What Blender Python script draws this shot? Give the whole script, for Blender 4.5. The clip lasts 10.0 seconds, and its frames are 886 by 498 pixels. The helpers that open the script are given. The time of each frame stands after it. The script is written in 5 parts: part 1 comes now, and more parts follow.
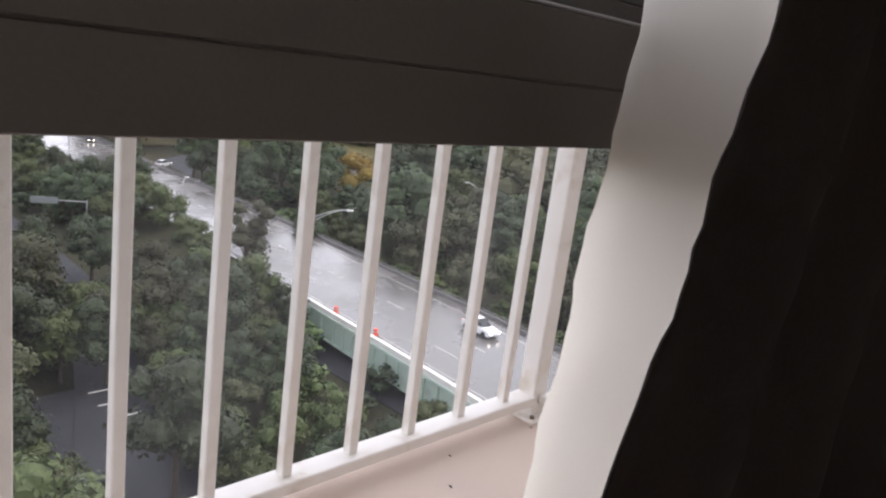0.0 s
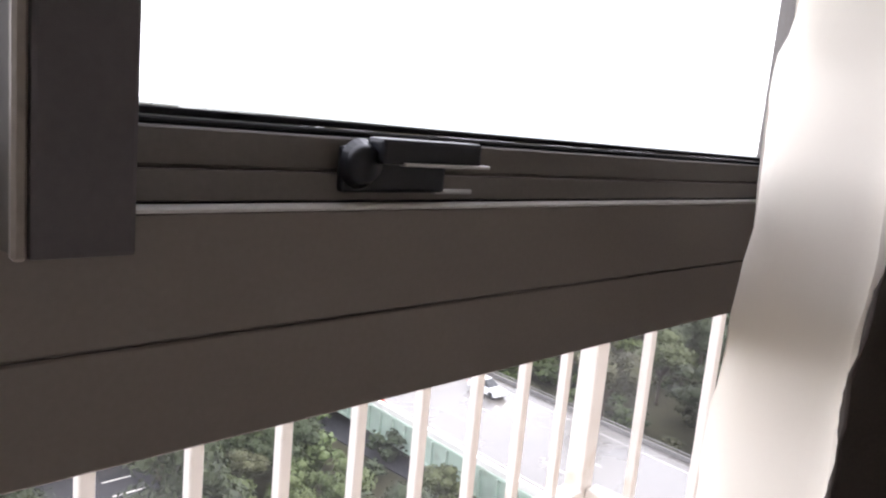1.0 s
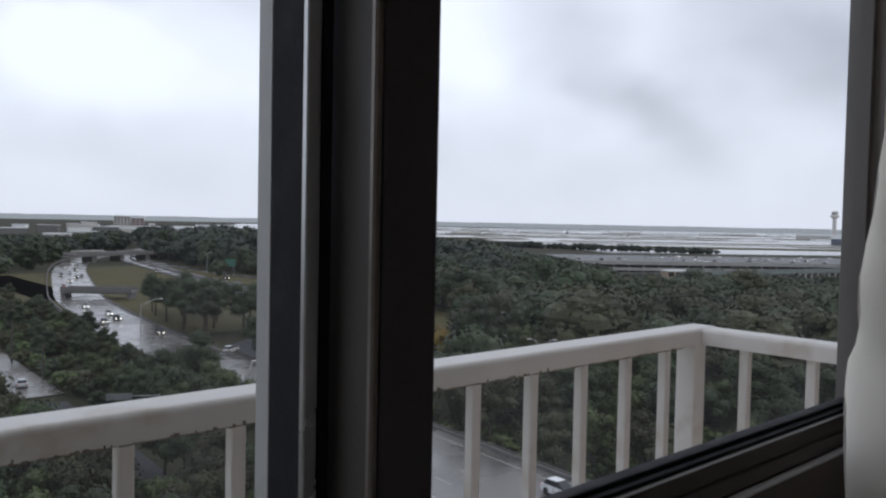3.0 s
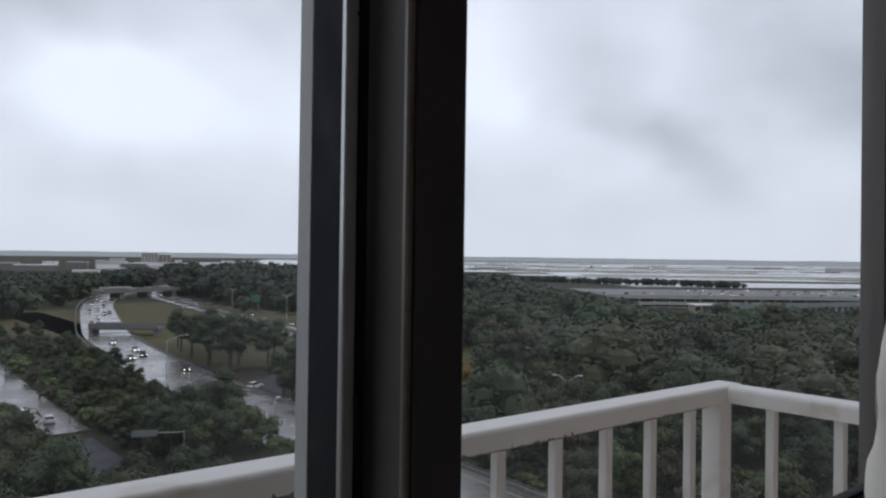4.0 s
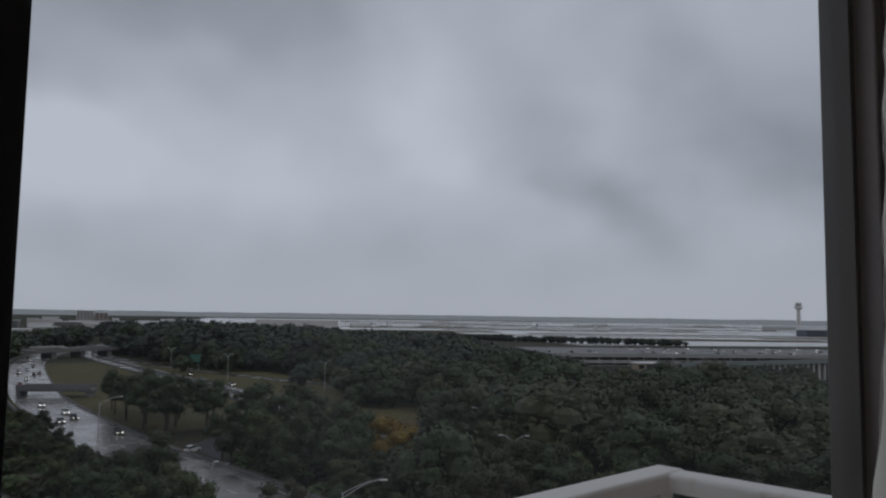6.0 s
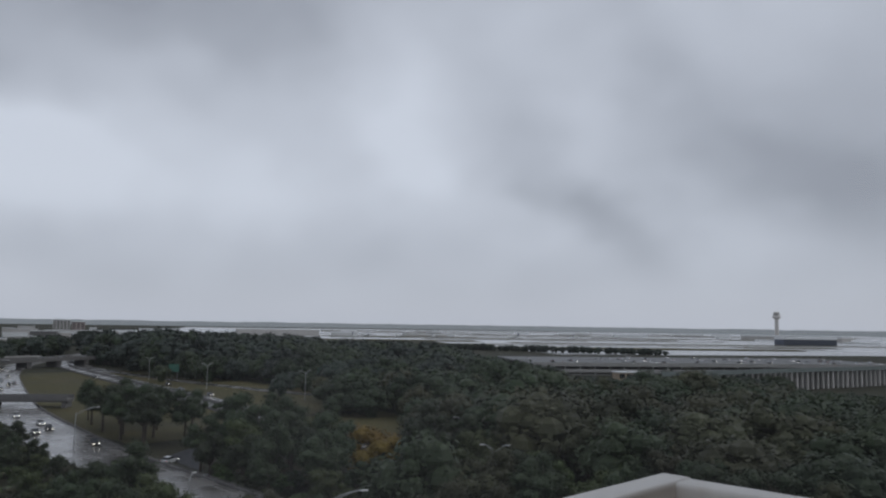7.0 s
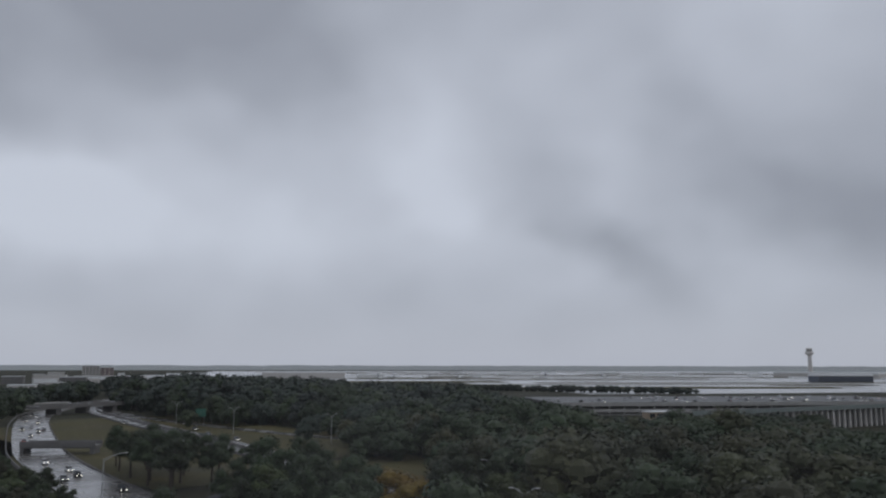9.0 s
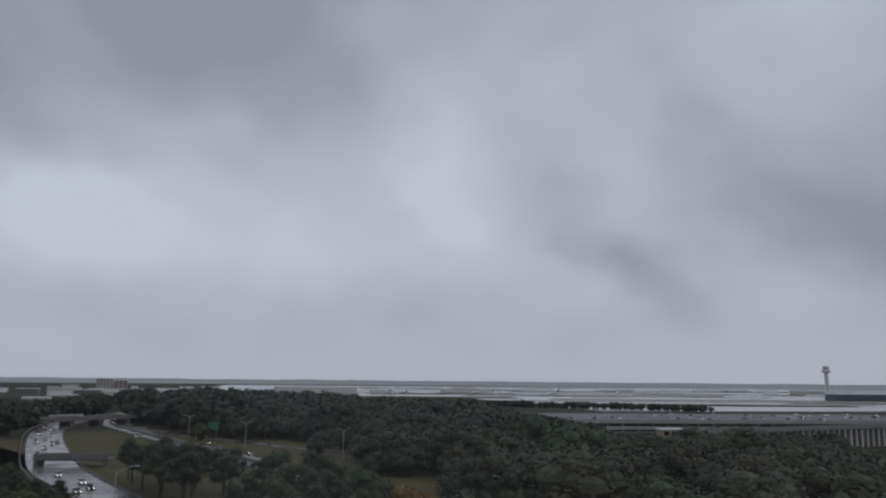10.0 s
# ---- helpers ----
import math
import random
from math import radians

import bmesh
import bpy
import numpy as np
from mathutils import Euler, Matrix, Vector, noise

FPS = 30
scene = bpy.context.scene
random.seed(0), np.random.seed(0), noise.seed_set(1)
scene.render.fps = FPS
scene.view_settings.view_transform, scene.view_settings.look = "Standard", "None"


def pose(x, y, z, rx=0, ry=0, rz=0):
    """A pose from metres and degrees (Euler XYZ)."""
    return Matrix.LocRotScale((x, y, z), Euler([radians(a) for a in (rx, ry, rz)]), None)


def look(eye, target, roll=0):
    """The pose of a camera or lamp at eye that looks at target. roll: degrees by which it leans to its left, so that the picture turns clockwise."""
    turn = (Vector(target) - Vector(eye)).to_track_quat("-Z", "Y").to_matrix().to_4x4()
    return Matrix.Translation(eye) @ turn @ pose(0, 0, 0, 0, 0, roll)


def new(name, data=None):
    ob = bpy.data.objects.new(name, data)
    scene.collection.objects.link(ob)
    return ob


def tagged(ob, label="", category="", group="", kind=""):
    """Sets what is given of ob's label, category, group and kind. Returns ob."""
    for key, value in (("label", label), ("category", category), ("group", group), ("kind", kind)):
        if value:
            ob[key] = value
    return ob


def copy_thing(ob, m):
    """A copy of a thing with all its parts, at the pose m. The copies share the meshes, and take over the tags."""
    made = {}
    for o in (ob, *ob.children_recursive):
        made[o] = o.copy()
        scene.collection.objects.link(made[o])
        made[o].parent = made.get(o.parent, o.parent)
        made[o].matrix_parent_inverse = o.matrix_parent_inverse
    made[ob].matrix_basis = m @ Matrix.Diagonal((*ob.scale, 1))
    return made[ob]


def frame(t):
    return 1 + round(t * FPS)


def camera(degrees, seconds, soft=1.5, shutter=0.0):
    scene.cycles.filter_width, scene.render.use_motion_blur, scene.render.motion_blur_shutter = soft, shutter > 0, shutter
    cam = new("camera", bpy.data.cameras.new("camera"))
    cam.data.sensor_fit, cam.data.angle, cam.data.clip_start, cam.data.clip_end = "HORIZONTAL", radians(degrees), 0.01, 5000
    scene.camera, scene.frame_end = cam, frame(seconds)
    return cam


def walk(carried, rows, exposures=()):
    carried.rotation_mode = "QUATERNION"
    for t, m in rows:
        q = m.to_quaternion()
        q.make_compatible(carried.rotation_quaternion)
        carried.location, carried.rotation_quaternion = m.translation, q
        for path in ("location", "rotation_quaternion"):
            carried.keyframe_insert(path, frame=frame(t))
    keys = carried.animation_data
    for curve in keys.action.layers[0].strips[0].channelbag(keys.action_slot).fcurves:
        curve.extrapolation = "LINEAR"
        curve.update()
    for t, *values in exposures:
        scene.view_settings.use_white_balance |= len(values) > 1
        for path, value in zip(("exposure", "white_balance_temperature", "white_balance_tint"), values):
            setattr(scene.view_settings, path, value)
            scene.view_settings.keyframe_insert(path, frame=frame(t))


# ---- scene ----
cam = camera(60.0, 10.0, 2.2)
PATH = [
    (0, (-0.889, -0.477, 0.981), (0.5275, 0.8545, 0.5118), 7.56),
    (0.5, (-0.926, -0.428, 1.034), (0.4977, 0.9266, 0.6608), 5.40),
    (1, (-1.002, -0.381, 1.105), (0.4225, 0.9863, 0.7867), 5.37),
    (1.5, (-1.057, -0.384, 1.180), (0.3543, 1.0105, 0.9276), 3.50),
    (2, (-1.098, -0.401, 1.242), (0.2896, 1.0265, 1.0480), 2.56),
    (2.5, (-1.140, -0.408, 1.285), (0.2228, 1.0487, 1.1409), 1.32),
    (3, (-1.177, -0.420, 1.357), (0.1460, 1.0785, 1.2849), 1.13),
    (4.5, (-1.205, -0.452, 1.466), (0.0652, 1.0912, 1.5293), 0.34),
    (5, (-1.111, -0.433, 1.489), (0.1788, 1.0913, 1.6120), 0.66),
    (5.5, (-1.011, -0.376, 1.492), (0.3115, 1.1181, 1.6301), 0.75),
    (6, (-0.917, -0.295, 1.477), (0.4563, 1.1490, 1.6479), 0.84),
    (7.5, (-0.803, -0.107, 1.435), (0.6040, 1.3010, 1.6326), 0.84),
    (8, (-0.804, -0.094, 1.439), (0.5633, 1.3515, 1.6441), 0.82),
    (8.5, (-0.800, -0.096, 1.433), (0.5734, 1.3375, 1.6760), 0.64),
    (9, (-0.793, -0.105, 1.425), (0.5575, 1.3388, 1.7244), 0.10),
    (9.5, (-0.787, -0.117, 1.418), (0.5540, 1.3302, 1.7461), 0.27),
    (10, (-0.781, -0.128, 1.411), (0.5404, 1.3345, 1.7488), 0.53),
]
EXPOSURES = [(0.0, 1.95, 7000, 17), (0.5, 2.32, 7000, 17), (1.0, 2.9, 7100, 17), (1.5, 1.95, 6900, 14), (2.0, 0.85, 6600, 12), (2.5, 0.55, 6600, 11), (3.0, 0.57, 6600, 11), (4.5, 0.35, 6600, 10), (5.0, 0.2, 6600, 10), (5.5, -0.25, 6600, 10), (6.0, -0.45, 6600, 10), (7.5, 0.0, 6600, 10), (8.5, -0.05, 6600, 10), (9.0, -0.22, 6600, 11), (10.0, -0.3, 6600, 11)]
walk(cam, [(t, look(eye, target, roll)) for t, eye, target, roll in PATH], EXPOSURES)

# ---- world and sun: a low overcast ----
GZ = -30.0          # level of the land, with the balcony nine storeys up
SUN_EL, SUN_ROT = 0.9, 2.4
# cloud banks on the flat layer: centre, half widths, lighter or darker
CLOUD_BANKS = [(1.27, 0.38, 0.22, 0.24, 0.11), (0.87, 0.775, 0.22, 0.24, 0.10), (0.60, 1.48, 0.30, 0.24, 0.10), (0.78, 1.23, 0.13, 0.30, -0.12), (0.86, 0.46, 0.20, 0.34, -0.11), (1.12, 0.22, 0.16, 0.22, -0.09), (0.40, 1.30, 0.25, 0.22, -0.09), (0.62, 0.98, 0.16, 0.24, 0.04), (0.52, 1.08, 0.16, 0.2, -0.07), (1.45, 0.65, 0.25, 0.40, -0.03)]


def make_world():
    w = bpy.data.worlds.new("overcast")
    scene.world = w
    w.use_nodes = True
    nt = w.node_tree
    nt.nodes.clear()
    N, L = nt.nodes.new, nt.links.new
    out, bg = N("ShaderNodeOutputWorld"), N("ShaderNodeBackground")
    sky = N("ShaderNodeTexSky")
    sky.sky_type, sky.sun_disc, sky.sun_elevation, sky.sun_rotation = "NISHITA", False, SUN_EL, SUN_ROT
    tc, sep = N("ShaderNodeTexCoord"), N("ShaderNodeSeparateXYZ")
    L(tc.outputs["Generated"], sep.inputs[0])
    # cloud deck: directions thrown on a flat layer, so that the clouds crowd towards the horizon
    up = N("ShaderNodeMath"); up.operation = "MAXIMUM"; up.inputs[1].default_value = 0.0
    L(sep.outputs["Z"], up.inputs[0])
    add = N("ShaderNodeMath"); add.operation = "ADD"; add.inputs[1].default_value = 0.55
    L(up.outputs[0], add.inputs[0])
    dx, dy = N("ShaderNodeMath"), N("ShaderNodeMath")
    dx.operation = dy.operation = "DIVIDE"
    L(sep.outputs["X"], dx.inputs[0]); L(add.outputs[0], dx.inputs[1])
    L(sep.outputs["Y"], dy.inputs[0]); L(add.outputs[0], dy.inputs[1])
    com = N("ShaderNodeCombineXYZ")
    L(dy.outputs[0], com.inputs[0]); L(dx.outputs[0], com.inputs[1])
    shift = N("ShaderNodeVectorMath"); shift.operation = "ADD"; shift.inputs[1].default_value = (4.3, 7.6, 2.0)
    L(com.outputs[0], shift.inputs[0])
    big, small = N("ShaderNodeTexNoise"), N("ShaderNodeTexNoise")
    for n, sc, det, rough in ((big, 1.5, 3.0, 0.5), (small, 4.5, 4.0, 0.5)):
        n.inputs["Scale"].default_value, n.inputs["Detail"].default_value, n.inputs["Roughness"].default_value = sc, det, rough
        L(shift.outputs[0], n.inputs["Vector"])
    mixn = N("ShaderNodeMix"); mixn.data_type = "FLOAT"; mixn.inputs[0].default_value = 0.22
    L(big.outputs["Fac"], mixn.inputs[2]); L(small.outputs["Fac"], mixn.inputs[3])
    ramp = N("ShaderNodeValToRGB")
    e = ramp.color_ramp.elements
    e[0].position, e[0].color = 0.38, (0.36, 0.382, 0.455, 1)
    e[1].position, e[1].color = 0.61, (0.70, 0.74, 0.86, 1)
    high = N("ShaderNodeMapRange"); high.inputs["From Min"].default_value, high.inputs["From Max"].default_value = 0.12, 0.5
    high.inputs["To Min"].default_value, high.inputs["To Max"].default_value = 0.035, -0.085
    L(up.outputs[0], high.inputs["Value"])
    thick = N("ShaderNodeMath"); thick.operation = "ADD"
    L(mixn.outputs[0], thick.inputs[0]); L(high.outputs[0], thick.inputs[1])
    # the broad lighter and darker banks of this sky, with ragged borders
    calm = N("ShaderNodeMath"); calm.operation = "MULTIPLY_ADD"; calm.inputs[1].default_value, calm.inputs[2].default_value = 0.6, 0.2
    L(thick.outputs[0], calm.inputs[0])
    total = calm.outputs[0]
    ragged, tear = N("ShaderNodeTexNoise"), N("ShaderNodeVectorMath")
    ragged.inputs["Scale"].default_value, ragged.inputs["Detail"].default_value = 3.2, 4.0
    L(shift.outputs[0], ragged.inputs["Vector"])
    tear.operation = "MULTIPLY_ADD"; tear.inputs[1].default_value = (0.32, 0.32, 0.0)
    L(ragged.outputs["Color"], tear.inputs[0]); L(com.outputs[0], tear.inputs[2])
    for cy, cx, ry, rx, amount in CLOUD_BANKS:
        off, size, far, fall, plus = N("ShaderNodeVectorMath"), N("ShaderNodeVectorMath"), N("ShaderNodeVectorMath"), N("ShaderNodeMapRange"), N("ShaderNodeMath")
        off.operation, size.operation, far.operation, plus.operation = "SUBTRACT", "DIVIDE", "LENGTH", "ADD"
        off.inputs[1].default_value, size.inputs[1].default_value = (cy + 0.16, cx + 0.16, 0.0), (ry, rx, 1.0)
        L(tear.outputs[0], off.inputs[0]); L(off.outputs[0], size.inputs[0]); L(size.outputs[0], far.inputs[0])
        fall.interpolation_type = "SMOOTHSTEP"
        fall.inputs["From Min"].default_value, fall.inputs["From Max"].default_value = 0.0, 1.0
        fall.inputs["To Min"].default_value, fall.inputs["To Max"].default_value = amount, 0.0
        L(far.outputs["Value"], fall.inputs["Value"]); L(total, plus.inputs[0]); L(fall.outputs[0], plus.inputs[1])
        total = plus.outputs[0]
    L(total, ramp.inputs[0])
    # thin and even near the horizon
    hz = N("ShaderNodeMapRange"); hz.inputs["From Min"].default_value, hz.inputs["From Max"].default_value = 0.0, 0.16
    L(up.outputs[0], hz.inputs["Value"])
    near = N("ShaderNodeMix"); near.data_type = "RGBA"
    near.inputs[6].default_value = (0.545, 0.575, 0.68, 1)
    L(hz.outputs[0], near.inputs[0]); L(ramp.outputs[0], near.inputs[7])
    scale = N("ShaderNodeMix"); scale.data_type = "RGBA"; scale.blend_type = "MULTIPLY"; scale.inputs[0].default_value = 1.0
    scale.inputs[7].default_value = (0.09, 0.09, 0.09, 1)
    L(sky.outputs[0], scale.inputs[6])
    deck = N("ShaderNodeMix"); deck.data_type = "RGBA"; deck.inputs[0].default_value = 0.94
    L(scale.outputs[2], deck.inputs[6]); L(near.outputs[2], deck.inputs[7])
    L(deck.outputs[2], bg.inputs["Color"])
    bg.inputs["Strength"].default_value = 1.0
    L(bg.outputs[0], out.inputs[0])


make_world()
sun_data = bpy.data.lights.new("sun", "SUN")
sun_data.energy, sun_data.angle, sun_data.color = 0.5, radians(25), (1.0, 0.97, 0.93)
sun = new("sun", sun_data)
sun.rotation_euler = Euler((math.pi / 2 - SUN_EL, 0.0, math.pi - SUN_ROT))


# ---- materials ----
def mat(name, base, rough=0.6, metal=0.0, vary=0.25, scale=8.0, fine=60.0, bump=0.2, dist=0.01, dirt=None, dirt_amount=0.5, per=0.0, spec=0.5, coords="Object", sheen=0.0):
    """Two scales of noise in colour and roughness, a fine bump, stains of a second colour, and a shift from object to object."""
    m = bpy.data.materials.new(name)
    m.use_nodes = True
    nt = m.node_tree
    N, L = nt.nodes.new, nt.links.new
    b = nt.nodes["Principled BSDF"]
    tc = N("ShaderNodeTexCoord")
    n1, n2 = N("ShaderNodeTexNoise"), N("ShaderNodeTexNoise")
    for n, s, d in ((n1, scale, 5), (n2, fine, 3)):
        n.inputs["Scale"].default_value, n.inputs["Detail"].default_value = s, d
        L(tc.outputs[coords], n.inputs["Vector"])
    hsv = N("ShaderNodeHueSaturation")
    hsv.inputs["Color"].default_value = (*base, 1)
    mr = N("ShaderNodeMapRange")
    mr.inputs["From Min"].default_value, mr.inputs["From Max"].default_value = 0.3, 0.7
    mr.inputs["To Min"].default_value, mr.inputs["To Max"].default_value = 1 - vary, 1 + vary
    mixf = N("ShaderNodeMath"); mixf.operation = "MULTIPLY_ADD"; mixf.inputs[1].default_value = 0.35
    L(n2.outputs["Fac"], mixf.inputs[0])
    half = N("ShaderNodeMath"); half.operation = "MULTIPLY"; half.inputs[1].default_value = 0.65
    L(n1.outputs["Fac"], half.inputs[0]); L(half.outputs[0], mixf.inputs[2])
    L(mixf.outputs[0], mr.inputs["Value"])
    value = mr.outputs[0]
    if per:
        oi = N("ShaderNodeObjectInfo")
        pr = N("ShaderNodeMapRange"); pr.inputs["To Min"].default_value, pr.inputs["To Max"].default_value = 1 - per, 1 + per
        L(oi.outputs["Random"], pr.inputs["Value"])
        mul = N("ShaderNodeMath"); mul.operation = "MULTIPLY"
        L(value, mul.inputs[0]); L(pr.outputs[0], mul.inputs[1])
        value = mul.outputs[0]
        ph = N("ShaderNodeMapRange"); ph.inputs["To Min"].default_value, ph.inputs["To Max"].default_value = 0.5 + 0.06 * per, 0.5 - 0.12 * per
        L(oi.outputs["Random"], ph.inputs["Value"]); L(ph.outputs[0], hsv.inputs["Hue"])
    L(value, hsv.inputs["Value"])
    col = hsv.outputs[0]
    if dirt:
        nd = N("ShaderNodeTexNoise"); nd.inputs["Scale"].default_value, nd.inputs["Detail"].default_value, nd.inputs["Roughness"].default_value = scale * 0.6, 8, 0.65
        L(tc.outputs[coords], nd.inputs["Vector"])
        rd = N("ShaderNodeMapRange"); rd.inputs["From Min"].default_value, rd.inputs["From Max"].default_value, rd.inputs["To Max"].default_value = 0.55, 0.72, dirt_amount
        L(nd.outputs["Fac"], rd.inputs["Value"])
        md = N("ShaderNodeMix"); md.data_type = "RGBA"; md.inputs[7].default_value = (*dirt, 1)
        L(rd.outputs[0], md.inputs[0]); L(col, md.inputs[6])
        col = md.outputs[2]
    L(col, b.inputs["Base Color"])
    b.inputs["Metallic"].default_value = metal
    b.inputs["Specular IOR Level"].default_value = spec
    rr = N("ShaderNodeMapRange"); rr.inputs["From Min"].default_value, rr.inputs["From Max"].default_value = 0.3, 0.7
    rr.inputs["To Min"].default_value, rr.inputs["To Max"].default_value = max(0.03, rough - 0.12), min(1.0, rough + 0.12)
    L(n1.outputs["Fac"], rr.inputs["Value"]); L(rr.outputs[0], b.inputs["Roughness"])
    if bump:
        bp = N("ShaderNodeBump"); bp.inputs["Strength"].default_value, bp.inputs["Distance"].default_value = bump, dist
        L(n2.outputs["Fac"], bp.inputs["Height"]); L(bp.outputs[0], b.inputs["Normal"])
    if sheen:
        b.inputs["Sheen Weight"].default_value = sheen
    return m


def glass_mat(name, gloss=0.05):
    m = bpy.data.materials.new(name)
    m.use_nodes = True
    nt = m.node_tree
    nt.nodes.clear()
    N, L = nt.nodes.new, nt.links.new
    out, mix, tr, gl, fr = N("ShaderNodeOutputMaterial"), N("ShaderNodeMixShader"), N("ShaderNodeBsdfTransparent"), N("ShaderNodeBsdfGlossy"), N("ShaderNodeMath")
    fr.operation = "MULTIPLY_ADD"
    fr.inputs[1].default_value, fr.inputs[2].default_value = 0.12, 0.0
    lw, pw = N("ShaderNodeLayerWeight"), N("ShaderNodeMath")
    pw.operation = "POWER"
    pw.inputs[1].default_value = 5.0
    L(lw.outputs["Facing"], pw.inputs[0]); L(pw.outputs[0], fr.inputs[0])
    tr.inputs["Color"].default_value = (0.97, 0.985, 0.98, 1)
    gl.inputs["Roughness"].default_value = 0.02
    L(fr.outputs[0], mix.inputs[0]); L(tr.outputs[0], mix.inputs[1]); L(gl.outputs[0], mix.inputs[2])
    # a thin film of dust and old rain, thicker in upright streaks
    # this film also lays a veil of aerial haze over the woods
    film, dust_haze = N("ShaderNodeMixShader"), N("ShaderNodeBsdfTranslucent")
    dust_haze.inputs["Color"].default_value = (0.9, 0.9, 0.9, 1)
    tc, mp, n1, n2 = N("ShaderNodeTexCoord"), N("ShaderNodeMapping"), N("ShaderNodeTexNoise"), N("ShaderNodeTexNoise")
    mp.inputs["Scale"].default_value = (9.0, 1.0, 1.2)
    L(tc.outputs["Object"], mp.inputs["Vector"]); L(mp.outputs[0], n1.inputs["Vector"]); L(tc.outputs["Object"], n2.inputs["Vector"])
    n1.inputs["Scale"].default_value, n1.inputs["Detail"].default_value = 1.0, 3.0
    n2.inputs["Scale"].default_value, n2.inputs["Detail"].default_value = 5.0, 4.0
    mul, mr = N("ShaderNodeMath"), N("ShaderNodeMapRange")
    mul.operation = "MULTIPLY"
    L(n1.outputs["Fac"], mul.inputs[0]); L(n2.outputs["Fac"], mul.inputs[1]); L(mul.outputs[0], mr.inputs["Value"])
    mr.inputs["From Min"].default_value, mr.inputs["From Max"].default_value = 0.12, 0.42
    mr.inputs["To Min"].default_value, mr.inputs["To Max"].default_value = 0.009, 0.028
    L(mr.outputs[0], film.inputs[0]); L(mix.outputs[0], film.inputs[1]); L(dust_haze.outputs[0], film.inputs[2])
    L(film.outputs[0], out.inputs[0])
    return m


def glow_mat(name, color, strength):
    m = bpy.data.materials.new(name)
    m.use_nodes = True
    b = m.node_tree.nodes["Principled BSDF"]
    b.inputs["Base Color"].default_value = (*color, 1)
    b.inputs["Emission Color"].default_value = (*color, 1)
    b.inputs["Emission Strength"].default_value = strength
    return m


def leaf_mat(name, base, per=0.3):
    """Leaves: each leaf its own shade, and some light through them."""
    m = bpy.data.materials.new(name)
    m.use_nodes = True
    nt = m.node_tree
    N, L = nt.nodes.new, nt.links.new
    b = nt.nodes["Principled BSDF"]
    geo, oi, hsv = N("ShaderNodeNewGeometry"), N("ShaderNodeObjectInfo"), N("ShaderNodeHueSaturation")
    hsv.inputs["Color"].default_value = (*base, 1)
    a, c, h = N("ShaderNodeMapRange"), N("ShaderNodeMapRange"), N("ShaderNodeMapRange")
    a.inputs["To Min"].default_value, a.inputs["To Max"].default_value = 0.88, 1.14
    c.inputs["To Min"].default_value, c.inputs["To Max"].default_value = 1 - per, 1 + per
    h.inputs["To Min"].default_value, h.inputs["To Max"].default_value = 0.485, 0.512
    L(geo.outputs["Random Per Island"], a.inputs["Value"]); L(oi.outputs["Random"], c.inputs["Value"]); L(oi.outputs["Random"], h.inputs["Value"])
    mul = N("ShaderNodeMath"); mul.operation = "MULTIPLY"
    L(a.outputs[0], mul.inputs[0]); L(c.outputs[0], mul.inputs[1])
    # stands of one kind, some darker, some browner
    tc, stand = N("ShaderNodeTexCoord"), N("ShaderNodeTexNoise")
    stand.inputs["Scale"].default_value, stand.inputs["Detail"].default_value = 0.035, 2.0
    L(tc.outputs["Object"], stand.inputs["Vector"])
    sv, sh, mul2, hue2 = N("ShaderNodeMapRange"), N("ShaderNodeMapRange"), N("ShaderNodeMath"), N("ShaderNodeMath")
    sv.inputs["From Min"].default_value, sv.inputs["From Max"].default_value = 0.3, 0.7
    sv.inputs["To Min"].default_value, sv.inputs["To Max"].default_value = 0.7, 1.6
    sh.inputs["From Min"].default_value, sh.inputs["From Max"].default_value = 0.3, 0.7
    sh.inputs["To Min"].default_value, sh.inputs["To Max"].default_value = 0.045, -0.015
    L(stand.outputs["Fac"], sv.inputs["Value"]); L(stand.outputs["Color"], sh.inputs["Value"])
    mul2.operation, hue2.operation = "MULTIPLY", "ADD"
    L(mul.outputs[0], mul2.inputs[0]); L(sv.outputs[0], mul2.inputs[1])
    L(h.outputs[0], hue2.inputs[0]); L(sh.outputs[0], hue2.inputs[1])
    L(mul2.outputs[0], hsv.inputs["Value"]); L(hue2.outputs[0], hsv.inputs["Hue"])
    L(hsv.outputs[0], b.inputs["Base Color"])
    b.inputs["Roughness"].default_value = 0.55
    b.inputs["Specular IOR Level"].default_value = 0.25
    return m


M_FRAME = mat("bronze_aluminium", (0.255, 0.226, 0.205), 0.45, 0.3, 0.10, 4, 220, 0.06, 0.001, (0.20, 0.178, 0.16), 0.4)
M_BOX = mat("dark_bronze_mullion", (0.11, 0.10, 0.106), 0.45, 0.0, 0.15, 5, 200, 0.06, 0.001)
M_SASH = mat("brown_grey_sash", (0.17, 0.155, 0.14), 0.4, 0.0, 0.15, 6, 220, 0.06, 0.001)
M_SIDE = mat("brown_mullion_side", (0.105, 0.096, 0.085), 0.5, 0.0, 0.15, 6, 220, 0.06, 0.001)
M_GASKET = mat("black_rubber", (0.02, 0.021, 0.024), 0.75, 0.0, 0.3, 30, 200, 0.15, 0.001, (0.07, 0.07, 0.066), 0.25, spec=0.25)
M_ALU = mat("bare_aluminium_edge", (0.62, 0.62, 0.62), 0.32, 0.7, 0.1, 12, 150, 0.05, 0.001)
M_STRIP = mat("worn_bronze_edge", (0.30, 0.265, 0.235), 0.4, 0.3, 0.2, 10, 150, 0.05, 0.001)
